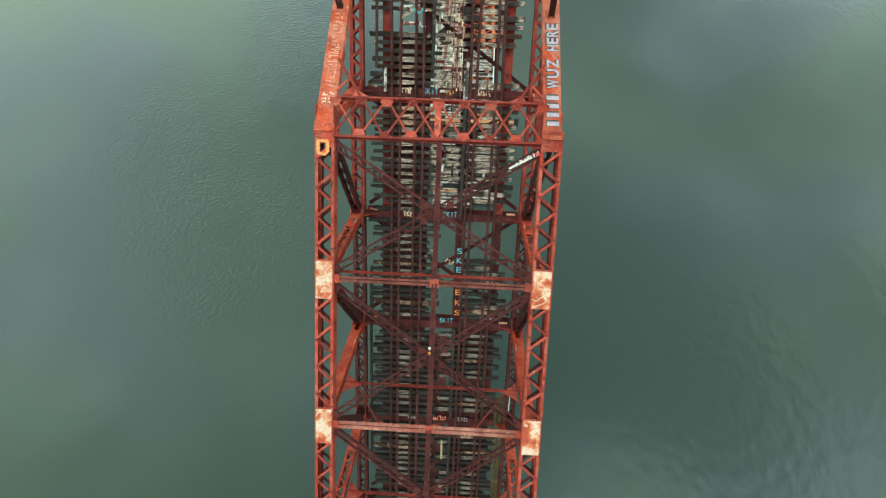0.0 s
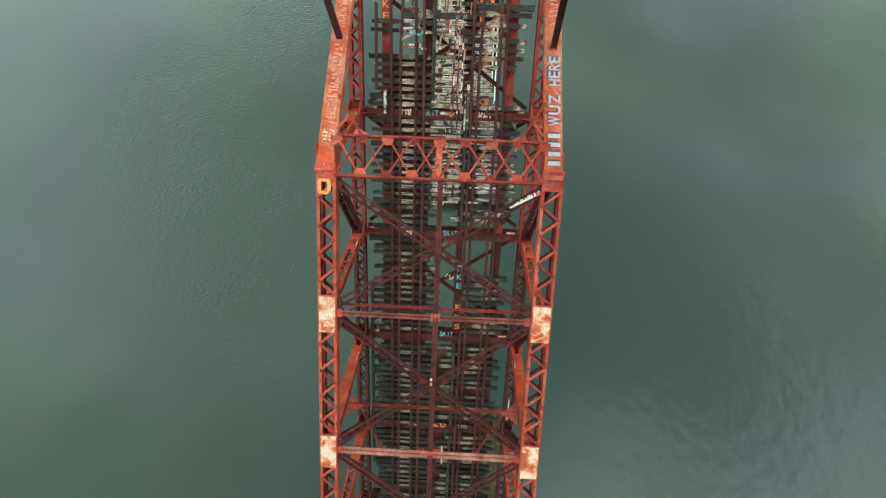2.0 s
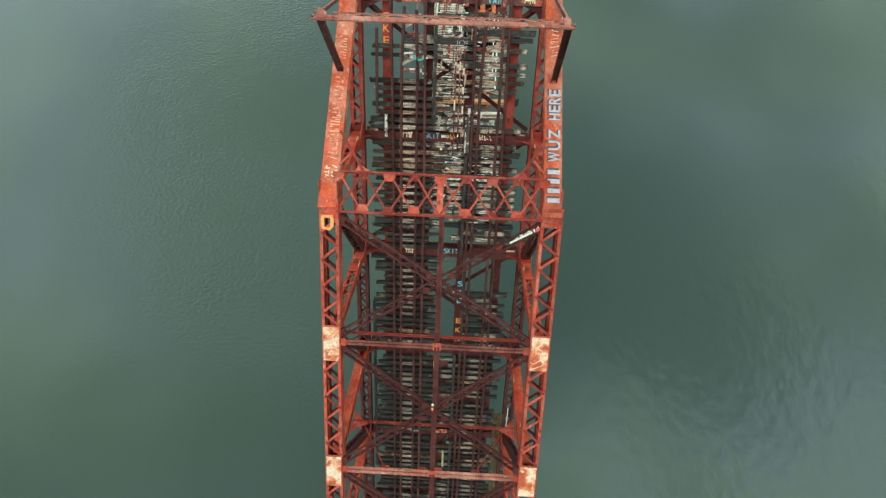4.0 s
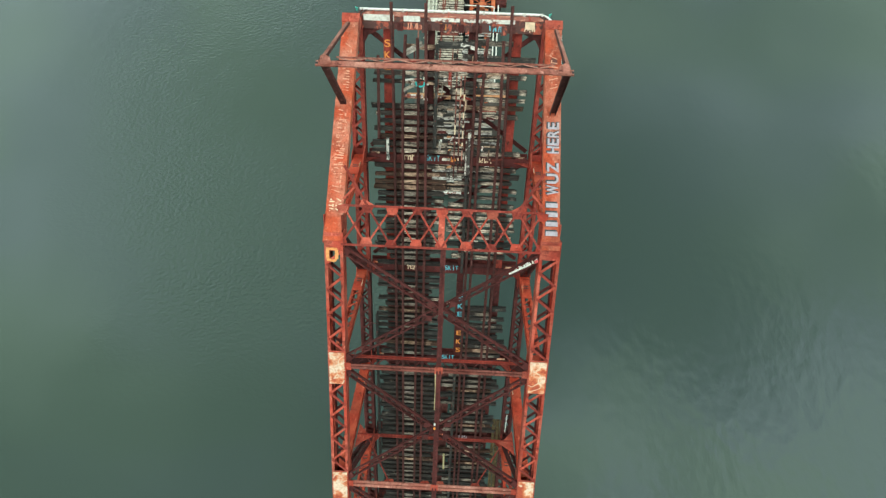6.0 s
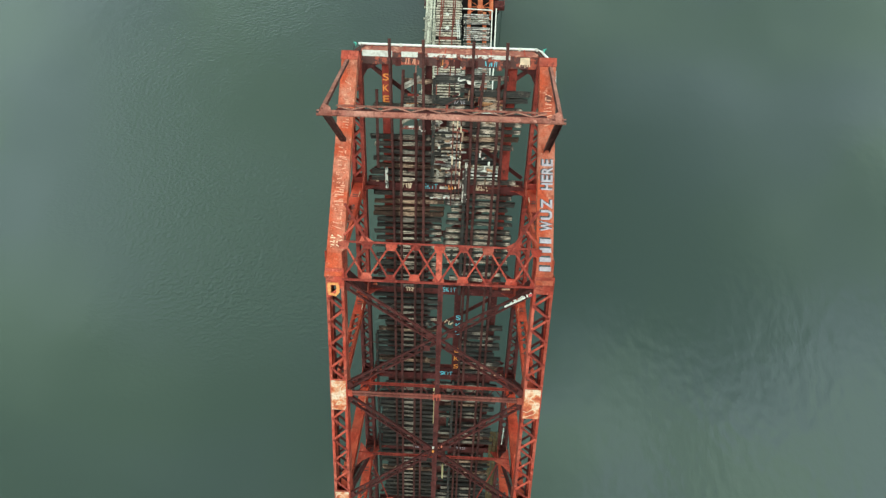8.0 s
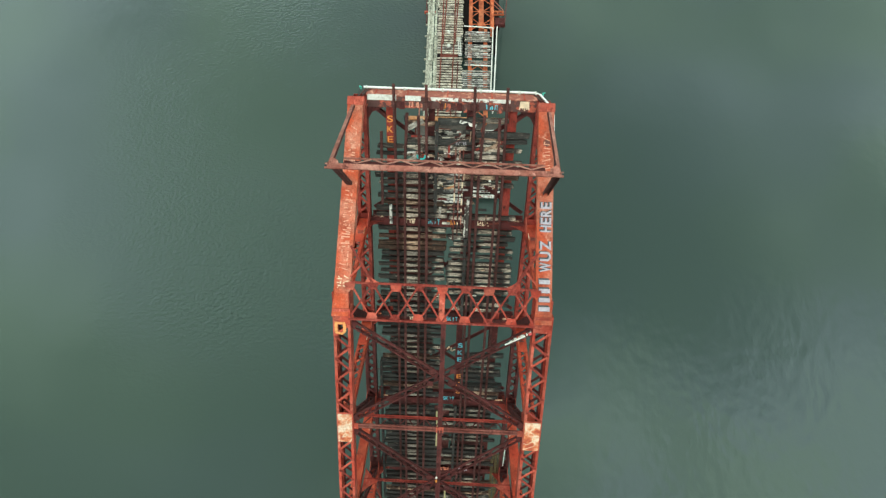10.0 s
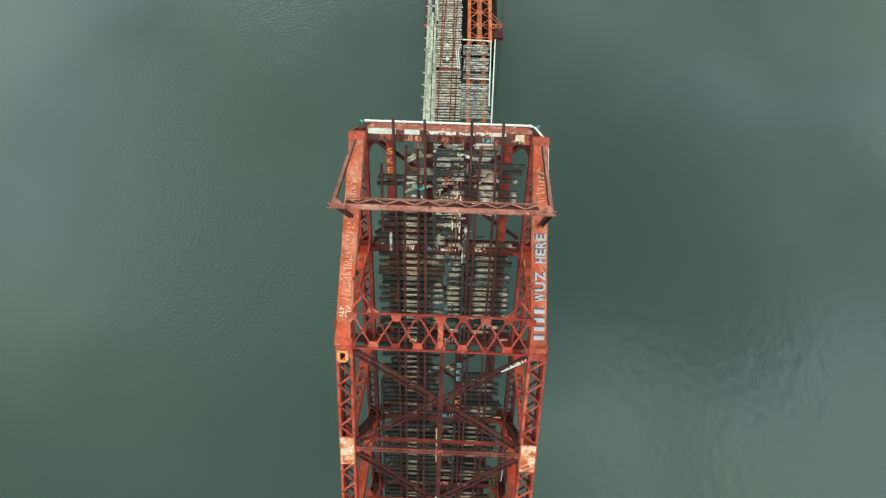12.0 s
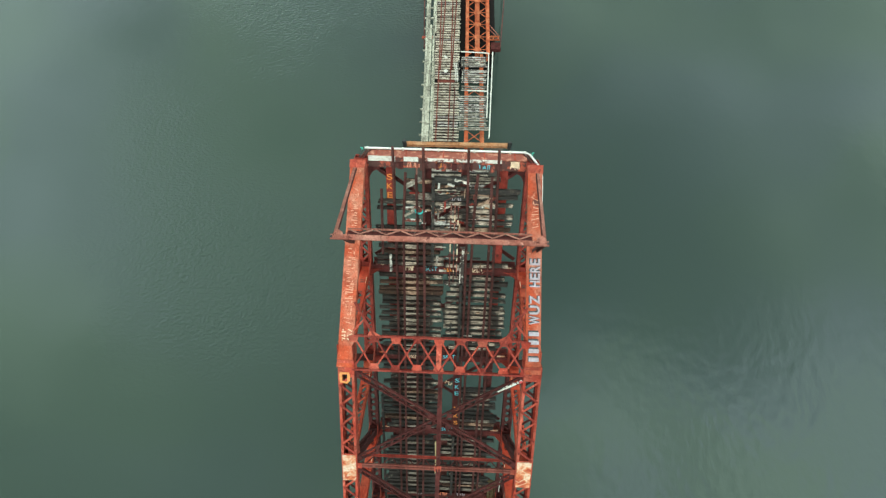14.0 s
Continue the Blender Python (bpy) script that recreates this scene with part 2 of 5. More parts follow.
SPRAY_DARK = plain("dark_spray", (0.03, 0.04, 0.05), 0.6)
SPRAY_TAG = plain("salmon_spray", (0.80, 0.24, 0.13), 0.6)
SPRAY_RED = plain("red_spray", (0.72, 0.10, 0.10), 0.6)
SPRAYED = flaking("flaking_orange_spray", (0.82, 0.32, 0.10), (0.36, 0.06, 0.03), 0.55)
EDGE_RED = flaking("worn_edge_paint", (0.30, 0.062, 0.036), (0.58, 0.24, 0.16), 0.56)
WORN_PALE = flaking("worn_pale_spray", (0.72, 0.34, 0.23), (0.58, 0.13, 0.065), 0.54)
RUSTED = flaking("rust_eaten_red_paint", (0.44, 0.085, 0.045), (0.085, 0.028, 0.023), 0.46)
SCRAWL = flaking("cream_scrawl", (0.66, 0.50, 0.34), (0.13, 0.035, 0.025), 0.47)
YELLOWED = plain("yellowed_paint", (0.46, 0.40, 0.22), 0.7, (0.45, 0.42, 0.36), 5)
TEAL = plain("teal_paint", (0.04, 0.42, 0.34), 0.5)
# Near-black that puts shade into far stringers, stage underside and far pier.
NEAR_BLACK = plain("sooty_steel", (0.018, 0.016, 0.016), 0.9)
NEAR_BLACK.node_tree.nodes["Principled BSDF"].inputs["Specular IOR Level"].default_value = 0.05
BLACK = plain("black_steel", (0.02, 0.02, 0.021), 0.6)
STONE = plain("stained_stone", (0.085, 0.075, 0.066), 0.9, (0.4, 0.38, 0.36), 1.2)
CONCRETE = plain("pier_concrete", (0.34, 0.33, 0.30), 0.85, (0.5, 0.48, 0.45), 1.5)


def water_mat():
    m, nt, b = mat_nodes("river_water", 0.04)
    tc, sep = nt.nodes.new("ShaderNodeTexCoord"), nt.nodes.new("ShaderNodeSeparateXYZ")
    nt.links.new(tc.outputs["Object"], sep.inputs[0])
    drift = nt.nodes.new("ShaderNodeMath")
    drift.operation, drift.inputs[1].default_value = "MULTIPLY_ADD", 60.0
    nt.links.new(tex_noise(nt, 0.02, 4, 0.5), drift.inputs[0])
    nt.links.new(sep.outputs["X"], drift.inputs[2])
    silt = step(nt, drift.outputs[0], 55.0, -5.0)
    nt.links.new(blend(nt, silt, (0.033, 0.0495, 0.0455), (0.034, 0.053, 0.0440)), b.inputs["Base Color"])
    b.inputs["IOR"].default_value = 1.48

    def maths(op, x, y):
        k = nt.nodes.new("ShaderNodeMath")
        k.operation = op
        for i, v in enumerate((x, y)):
            if isinstance(v, float):
                k.inputs[i].default_value = v
            else:
                nt.links.new(v, k.inputs[i])
        return k.outputs[0]

    # wind ripples in one broad lane of the river, slow swell everywhere
    swell, rip, chop = tex_noise(nt, 0.6, 1, 0.5, (1.0, 0.8, 1)), tex_noise(nt, 3.0, 1.8, 0.5, (0.75, 1.0, 1)), tex_noise(nt, 0.05, 3, 0.6)
    lane = maths("MULTIPLY", step(nt, drift.outputs[0], -12.0, 4.0), step(nt, drift.outputs[0], 36.0, 26.0))
    lane = maths("MULTIPLY", lane, step(nt, chop, 0.28, 0.60))
    lane = maths("MULTIPLY", lane, step(nt, sep.outputs["Y"], -12.0, 0.0))
    rough_water = maths("ADD", maths("MULTIPLY", lane, 3.3), 0.05)
    # ruffled patch beside the leaf
    ruffle = maths("MULTIPLY", step(nt, sep.outputs["X"], 9.0, 20.0), step(nt, sep.outputs["Y"], 12.0, 0.0))
    ruffle = maths("ADD", maths("MULTIPLY", ruffle, 1.15), 0.45)
    wavelet = maths("MULTIPLY", tex_noise(nt, 1.5, 2, 0.5, (1.0, 0.55, 1)), maths("MULTIPLY", ruffle, 0.45))
    height = maths("ADD", maths("MULTIPLY", swell, ruffle), maths("MULTIPLY", rip, rough_water))
    height = maths("ADD", height, wavelet)
    bump(nt, b, height, 0.45, 0.06)
    return m


WATER = water_mat()


# ---- builders ----
V = Vector


def axes(p, q, up):
    d = (q - p).normalized()
    s = d.cross(V(up))
    s = s.normalized() if s.length > 1e-6 else d.orthogonal().normalized()
    return d, s, s.cross(d)


class Shape:
    """Boxes, plates and sections gathered into one mesh."""

    def __init__(self):
        self.v, self.f = [], []

    def bar(self, p, q, w, h, up=(0, 0, 1), side=0.0, lift=0.0):
        p, q = V(p), V(q)
        d, s, u = axes(p, q, up)
        o = s * side + u * lift
        n = len(self.v)
        for e in (p, q):
            for a, b in ((-1, -1), (1, -1), (1, 1), (-1, 1)):
                self.v.append(e + o + s * (a * w / 2) + u * (b * h / 2))
        self.f += [tuple(n + i for i in f) for f in ((0, 3, 2, 1), (4, 5, 6, 7), (0, 1, 5, 4), (1, 2, 6, 5), (2, 3, 7, 6), (3, 0, 4, 7))]
        return self

    def plate(self, pts, thick, normal):
        """A flat plate of that outline."""
        n, k, o = len(self.v), len(pts), V(normal).normalized() * thick / 2
        self.v += [V(p) + o for p in pts] + [V(p) - o for p in pts]
        self.f += [tuple(range(n, n + k)), tuple(range(n + 2 * k - 1, n + k - 1, -1))]
        self.f += [(n + i, n + k + i, n + k + (i + 1) % k, n + (i + 1) % k) for i in range(k)]
        return self

    def profile(self, p, q, outline, up=(0, 0, 1)):
        """A section, given as (across, up) corners, drawn out from p to q."""
        p, q = V(p), V(q)
        d, s, u = axes(p, q, up)
        n, k = len(self.v), len(outline)
        for e in (p, q):
            self.v += [e + s * a + u * b for a, b in outline]
        self.f += [tuple(range(n + k - 1, n - 1, -1)), tuple(range(n + k, n + 2 * k))]
        self.f += [(n + i, n + (i + 1) % k, n + k + (i + 1) % k, n + k + i) for i in range(k)]
        return self

    def ibeam(self, p, q, w, h, up=(0, 0, 1), t=0.03):
        a, b, c = w / 2, h / 2, t / 2
        return self.profile(p, q, [(-a, -b), (a, -b), (a, -b + t), (c, -b + t), (c, b - t), (a, b - t), (a, b), (-a, b), (-a, b - t), (-c, b - t), (-c, -b + t), (-a, -b + t)], up)

    def channel(self, p, q, w, h, up=(0, 0, 1), side=0.0, face=1, t=0.025):
        o = [(0, -h / 2), (w, -h / 2), (w, -h / 2 + t), (t, -h / 2 + t), (t, h / 2 - t), (w, h / 2 - t), (w, h / 2), (0, h / 2)]
        o = [(side + face * a, b) for a, b in o]
        return self.profile(p, q, o if face > 0 else o[::-1], up)

    def tube(self, pts, r, n=8):
        pts = [V(p) for p in pts]
        base = len(self.v)
        for i, p in enumerate(pts):
            a, b = pts[max(i - 1, 0)], pts[min(i + 1, len(pts) - 1)]
            d, s, u = axes(a, b, (0.3, 0.2, 1))
            self.v += [p + (s * math.cos(k * 2 * math.pi / n) + u * math.sin(k * 2 * math.pi / n)) * r for k in range(n)]
        for i in range(len(pts) - 1):
            for k in range(n):
                a, b = base + i * n + k, base + i * n + (k + 1) % n
                self.f.append((a, b, b + n, a + n))
        self.f += [tuple(base + k for k in reversed(range(n))), tuple(base + (len(pts) - 1) * n + k for k in range(n))]
        return self

    def rivets(self, p, q, count, r, normal):
        p, q, nrm = V(p), V(q), V(normal).normalized()
        a = nrm.orthogonal().normalized()
        b = nrm.cross(a)
        for i in range(count):
            c = p.lerp(q, i / max(count - 1, 1))
            n = len(self.v)
            self.v += [c + a * r, c + b * r, c - a * r, c - b * r, c + nrm * r * 0.8]
            self.f += [(n + k, n + (k + 1) % 4, n + 4) for k in range(4)]
        return self

    def mesh(self, name, mat):
        me = bpy.data.meshes.new(name)
        me.from_pydata([tuple(v) for v in self.v], [], self.f)
        me.materials.append(mat)
        me.update()
        return me


def thing(name, m, label, category, group="", kind=""):
    ob = new(name)
    ob.matrix_basis = m
    return tagged(ob, label, category, group, kind)


def part(name, shape, mat, parent, label=""):
    ob = new(name, shape.mesh(name, mat))
    ob.parent = parent
    return tagged(ob, label)


STOCK = {}


def piece(name, p, q, w, h, mat, parent, up=(0, 0, 1), chamfer=0.0):
    """One straight piece; pieces of one size share a mesh."""
    p, q = V(p), V(q)
    key = (name, round((q - p).length, 2), round(w, 3), round(h, 3), mat.name)
    if key not in STOCK:
        l = key[1] / 2
        sh = Shape()
        sh.bar((-l, 0, 0), (l, 0, 0), w, h)
        STOCK[key] = sh.mesh(name, mat)
    d, s, u = axes(p, q, up)
    ob = new(name, STOCK[key])
    ob.parent = parent
    ob.matrix_basis = Matrix.Translation((p + q) / 2) @ Matrix((d, -s, u)).transposed().to_4x4()
    return ob


def ragged(name, p, q, w, h, mat, parent, variant):
    """A timber with split ends and uneven edges; a few variants of each length share their meshes."""
    p, q = V(p), V(q)
    key = (name, round((q - p).length, 1), w, variant, mat.name)
    if key not in STOCK:
        rnd = random.Random(str(key))
        l, n = key[1] / 2, 7
        sh = Shape()
        stops = [-1.0, -0.97] + [-0.62 + 1.24 * i / 3 for i in range(4)] + [0.975, 1.0]
        for i, k in enumerate(stops):
            thin = rnd.uniform(0.8, 1.05) if i in (0, n) else 1.0
            for a, b in ((-1, -1), (1, -1), (1, 1), (-1, 1)):
                sh.v.append(V((k * l + (rnd.uniform(-0.04, 0.04) if i in (0, n) else 0), a * w / 2 * thin + rnd.uniform(-0.018, 0.018), b * h / 2 + rnd.uniform(-0.012, 0.012))))
        for i in range(n):
            for a in range(4):
                c, e = 4 * i + a, 4 * i + (a + 1) % 4
                sh.f.append((c, e, e + 4, c + 4))
        sh.f += [(3, 2, 1, 0), (4 * n, 4 * n + 1, 4 * n + 2, 4 * n + 3)]
        STOCK[key] = sh.mesh(name, mat)
    d, s, u = axes(p, q, (0, 0, 1))
    ob = new(name, STOCK[key])
    ob.parent = parent
    ob.matrix_basis = Matrix.Translation((p + q) / 2) @ Matrix((d, -s, u)).transposed().to_4x4()
    return ob


def zigzag(name, p, q, width, pitch, w, t, mat, parent, up, lift, double=False, back=None):
    """Lacing bars to and fro between two members, on the face at that height. back: a darker red that puts shading into
    every second bar.
    """
    p, q = V(p), V(q)
    d, s, u = axes(p, q, up)
    n = max(2, round((q - p).length / pitch))
    for i in range(n):
        for k in ((1, -1) if double else ((1,) if i % 2 else (-1,))):
            a, b = p.lerp(q, i / n), p.lerp(q, (i + 1) / n)
            z = u * (lift + (0.004 * k if double else 0))
            piece(name, a + s * (k * width / 2) + z, b - s * (k * width / 2) + z, w, t, back if back and i % 2 else mat, parent, u)


def laced(name, p, q, w, h, mat, parent, up=(0, 0, 1), pitch=0.55, faces=(1,), flange=0.10, bar_w=0.075, label="", ends=0.35, double=False, back=None):
    """A built-up member: two channels with lacing bars between and tie plates at the ends."""
    p, q = V(p), V(q)
    d, s, u = axes(p, q, up)
    ob = part(name, Shape().channel(p, q, flange, h, up, w / 2, -1), mat, parent, label)
    part("channel", Shape().channel(p, q, flange, h, up, -w / 2, 1), mat, ob)
    for k in faces:
        z = u * (k * (h / 2 + 0.012))
        if ends:
            piece("tie_plate", p + z, p + d * ends + z, w, 0.02, mat, ob, up)
            piece("tie_plate", q - d * ends + z, q + z, w, 0.02, mat, ob, up)
        zigzag("lacing_bar", p + d * ends, q - d * ends, w - flange * 0.8, pitch, bar_w, 0.014, mat, ob, up, k * (h / 2 + 0.010), double, back)
    return ob


def bars_of_writing(name, at, along, upright, length, height, n, mat, parent, seed, label="", thick=1.0):
    """Unreadable sprayed writing as a row of plain bars lying on a surface."""
    rnd = random.Random(seed)
    along, upright, at = V(along).normalized(), V(upright).normalized(), V(at)
    nrm = along.cross(upright)
    w = length / n
    for i in range(n):
        a = at + along * (i * w + w * rnd.uniform(0.3, 0.7)) + nrm * 0.0006 * (i % 3)
        lo, hi = rnd.uniform(0, 0.3) * height, height * rnd.uniform(0.65, 1.0)
        piece(name, a + upright * lo, a + along * (w * rnd.uniform(-0.3, 0.3)) + upright * hi, round(w * thick * rnd.choice((0.30, 0.38, 0.5)), 3), 0.008, mat, parent, nrm)


def scrawl(name, at, along, upright, length, height, n, mat, parent, seed, stroke):
    """Sprayed marks too worn to read: a loose row of plain bars, none touching the next."""
    rnd = random.Random(seed)
    along, upright, at = V(along).normalized(), V(upright).normalized(), V(at)
    nrm, w = along.cross(upright), length / n
    for i in range(n):
        o = at + along * (i * w)
        lo, hi = rnd.uniform(0.0, 0.12) * height, height * rnd.uniform(0.78, 1.0)
        mid, lean = (lo + hi) / 2, rnd.uniform(-0.12, 0.2) * w
        bars = rnd.choice((
            (((0.3, lo), (0.3, hi)), ((0.75, lo), (0.75, mid))), (((0.3, mid + stroke), (0.3, hi)), ((0.72, lo), (0.72, hi))), (((0.2, lo), (0.7, hi)),),
            (((0.25, lo), (0.25, hi)), ((0.5, hi - stroke), (0.85, hi - stroke))), (((0.2, hi), (0.75, lo)),), (((0.15, lo + stroke), (0.8, lo + stroke)), ((0.4, mid), (0.55, hi)))))
        for p, q in bars:
            piece(name, o + along * (p[0] * w) + upright * p[1], o + along * (q[0] * w + lean) + upright * q[1], round(stroke * rnd.choice((0.8, 1.0, 1.2)), 3), 0.008, mat, parent, nrm)


# ---- the water ----
sh = Shape()
sh.v = [V(p) for p in ((-2500, -2500, 0), (2500, -2500, 0), (2500, 2500, 0), (-2500, 2500, 0))]
sh.f = [(0, 1, 2, 3)]
water = new("water", sh.mesh("water", WATER))
tagged(water, "calm grey-green river water with faint ripples", "water", kind="structure")

# ---- the raised leaf: x across, y towards its tip, z out of the deck ----
LEAF = pose(0, 0, 36.49, 54.17, 0, 0)
XC, HALF = -0.17, 4.26
TAIL = -36.0
NODES = (-6.1, -12.2, -18.3, -24.4, -30.5)


def top(y):
    """Height of the upper chord's outer face over the deck."""
    return 6.73 + 0.142 * (-7.0 - y)


def top_y(k):
    return (-7.0, -12.9, -19.0, -25.1, -31.2)[k]


def side_truss(side):
    x = XC + side * HALF
    t = thing("side_truss", LEAF, "riveted red steel through truss of the raised bridge leaf", "bridge truss", "trusses of the raised leaf")
    # upper chord, panel by panel
    cx, cw = (x + 0.05, 0.74) if side < 0 else (x + 0.01, 0.80)
    stops = [-7.0] + [top_y(k) for k in range(1, 5)] + [TAIL]
    for a, b in zip(stops, stops[1:]):
        laced("top_chord", (cx, a, top(a) - 0.28), (cx, b, top(b) - 0.28), cw, 0.58, RED, t, pitch=0.57, faces=(1,), flange=0.12, bar_w=0.10, ends=0.75, back=DULLRED)
        # Maroon lower lacing and flanges: shade inside the red chord put into colour.
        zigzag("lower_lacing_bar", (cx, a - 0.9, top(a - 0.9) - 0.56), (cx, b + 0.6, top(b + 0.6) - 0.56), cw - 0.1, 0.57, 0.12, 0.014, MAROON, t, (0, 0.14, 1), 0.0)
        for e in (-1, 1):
            part("lower_flange", Shape().bar((cx + e * (cw / 2 - 0.10), a - 0.05, top(a) - 0.57), (cx + e * (cw / 2 - 0.10), b + 0.05, top(b) - 0.57), 0.20, 0.02), MAROON, t, "rusted lower flange with shade put into its colour")
    for k in range(1, 5):
        y = top_y(k)
        w = cw - 0.11
        sh = Shape().bar((cx, y + 0.72, top(y + 0.72) + 0.055), (cx, y - 0.76, top(y - 0.76) + 0.055), w, 0.03)
        for s in (-0.36, 0.36):
            sh.rivets((cx + s * 0.9, y + 0.66, top(y + 0.66) + 0.07), (cx + s * 0.9, y - 0.72, top(y - 0.72) + 0.07), 12, 0.022, (0, 0.14, 1))
        part("node_plate", sh, PLATE, t, "peeling cream and orange cover plate")
    # inclined end post with its solid cover plate
    p, q = V((x, 0.25, 0.75)), V((x, -7.25, 6.52))
    d, s, u = axes(p, q, (0, 0, 1))
    sh = Shape()
    sh.bar(p, q, 0.68, 0.03, lift=0.25).bar(p, q, 0.03, 0.5, side=0.30).bar(p, q, 0.03, 0.5, side=-0.30)
    for k in (-0.29, 0.29):
        sh.bar(p, q, 0.10, 0.025, side=k * 0.9, lift=-0.25)
        sh.rivets(p + s * k + u * 0.266, q + s * k + u * 0.266, 110, 0.016, u)
    ep = part("end_post", sh, ENDPOST, t, "inclined orange-red end post covered in sprayed writing")
    zigzag("lacing_bar", p, q, 0.5, 0.55, 0.08, 0.014, ENDPOST, ep, (0, 0, 1), -0.27)
    # riveted shoe plates at its head and foot
    sh = Shape().bar(q + d * 0.02 - d * 0.95, q + d * 0.22, 0.70, 0.03, lift=0.283)
    for r in range(4):
        o = q - d * (0.75 - 0.24 * r) + u * 0.30
        sh.rivets(o - s * 0.33, o + s * 0.33, 9, 0.024, u)
    part("head_plate", sh, ENDPOST, t)
    sh = Shape().bar((x, -7.30, 6.55), (x, -7.42, 6.68), 0.80, 0.16)
    part("head_edge", sh, RED, t)
    sh = Shape().bar(p - d * 0.1, p + d * 0.3, 0.74, 0.03, lift=0.285)
    for k in (-0.33, 0.33):
        sh.bar(p - d * 0.1, p + d * 0.5, 0.03, 0.62, side=k, lift=-0.05)
    part("foot_plate", sh, RED, t)
    # lower chord
    stops = [0.3] + list(NODES) + [TAIL]
    for a, b in zip(stops, stops[1:]):
        # Maroon beyond y -15 puts the lower leaf's shade into the colour.
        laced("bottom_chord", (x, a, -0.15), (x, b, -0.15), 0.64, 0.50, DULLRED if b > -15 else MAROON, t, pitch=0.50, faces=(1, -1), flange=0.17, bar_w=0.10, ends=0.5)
    # posts and diagonals
    for k in range(5):
        b, a = V((x, NODES[k], 0.05)), V((x, top_y(k) + 0.05, top(top_y(k)) - 0.5))
        solid = k == 2
        pl = laced("post", b, a, 0.50, 0.36, POST, t, up=(0, 1, 0.1), pitch=0.46, faces=(-1,) if solid else (1, -1), flange=0.13, bar_w=0.075, ends=0.6, back=DULLRED)
        lo, hi = (0.16, 0.97) if solid else (0.06, 0.34)
        sh, dn = Shape().bar(b.lerp(a, lo), b.lerp(a, hi), 0.48, 0.02, (0, 1, 0.1), 0, 0.215), V((0, 0.225, 0.02))
        for e in (-0.2, 0.2):
            sh.rivets(b.lerp(a, lo + 0.02) + V((e, 0, 0)) + dn, b.lerp(a, hi - 0.02) + V((e, 0, 0)) + dn, 40 if solid else 16, 0.018, (0, 1, 0.1))
        part("cover_plate", sh, POST, pl)
        if not solid:
            for e in (0.20, 0.225):
                m = b.lerp(a, e) + V((0, 0.229, 0.02))
                # Black strip laid on the plate; the shade inside a slot is its colour.
                part("slot", Shape().bar(m - V((0.12, 0, 0)), m + V((0.12, 0, 0)), 0.07, 0.006, (0, 1, 0.1)), BLACK, pl, "black strip standing for a slot in the cover plate")
        nxt = NODES[k + 1] if k < 4 else TAIL
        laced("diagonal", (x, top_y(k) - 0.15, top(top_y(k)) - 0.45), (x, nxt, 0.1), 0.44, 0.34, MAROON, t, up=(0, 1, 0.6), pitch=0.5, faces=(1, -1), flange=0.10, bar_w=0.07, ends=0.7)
        # gussets at the deck and under the chord
        for k2 in (-0.27, 0.27):
            y = NODES[k]
            part("gusset_plate", Shape().plate([(x + k2, y + 0.85, -0.35), (x + k2, y - 0.85, -0.35), (x + k2, y - 0.6, 0.55), (x + k2, y - 0.1, 1.0), (x + k2, y + 0.4, 0.7)], 0.025, (1, 0, 0)), RED, t)
            y, h = top_y(k), top(top_y(k))
            part("gusset_plate", Shape().plate([(x + k2 * 1.25, y + 0.7, h - 0.2), (x + k2 * 1.25, y - 0.8, h - 0.15), (x + k2 * 1.25, y - 0.6, h - 1.1), (x + k2 * 1.25, y + 0.3, h - 1.2)], 0.025, (1, 0, 0)), RED, t)
    return t, p, q, d, s, u


truss_left = side_truss(-1)
truss_right = side_truss(1)


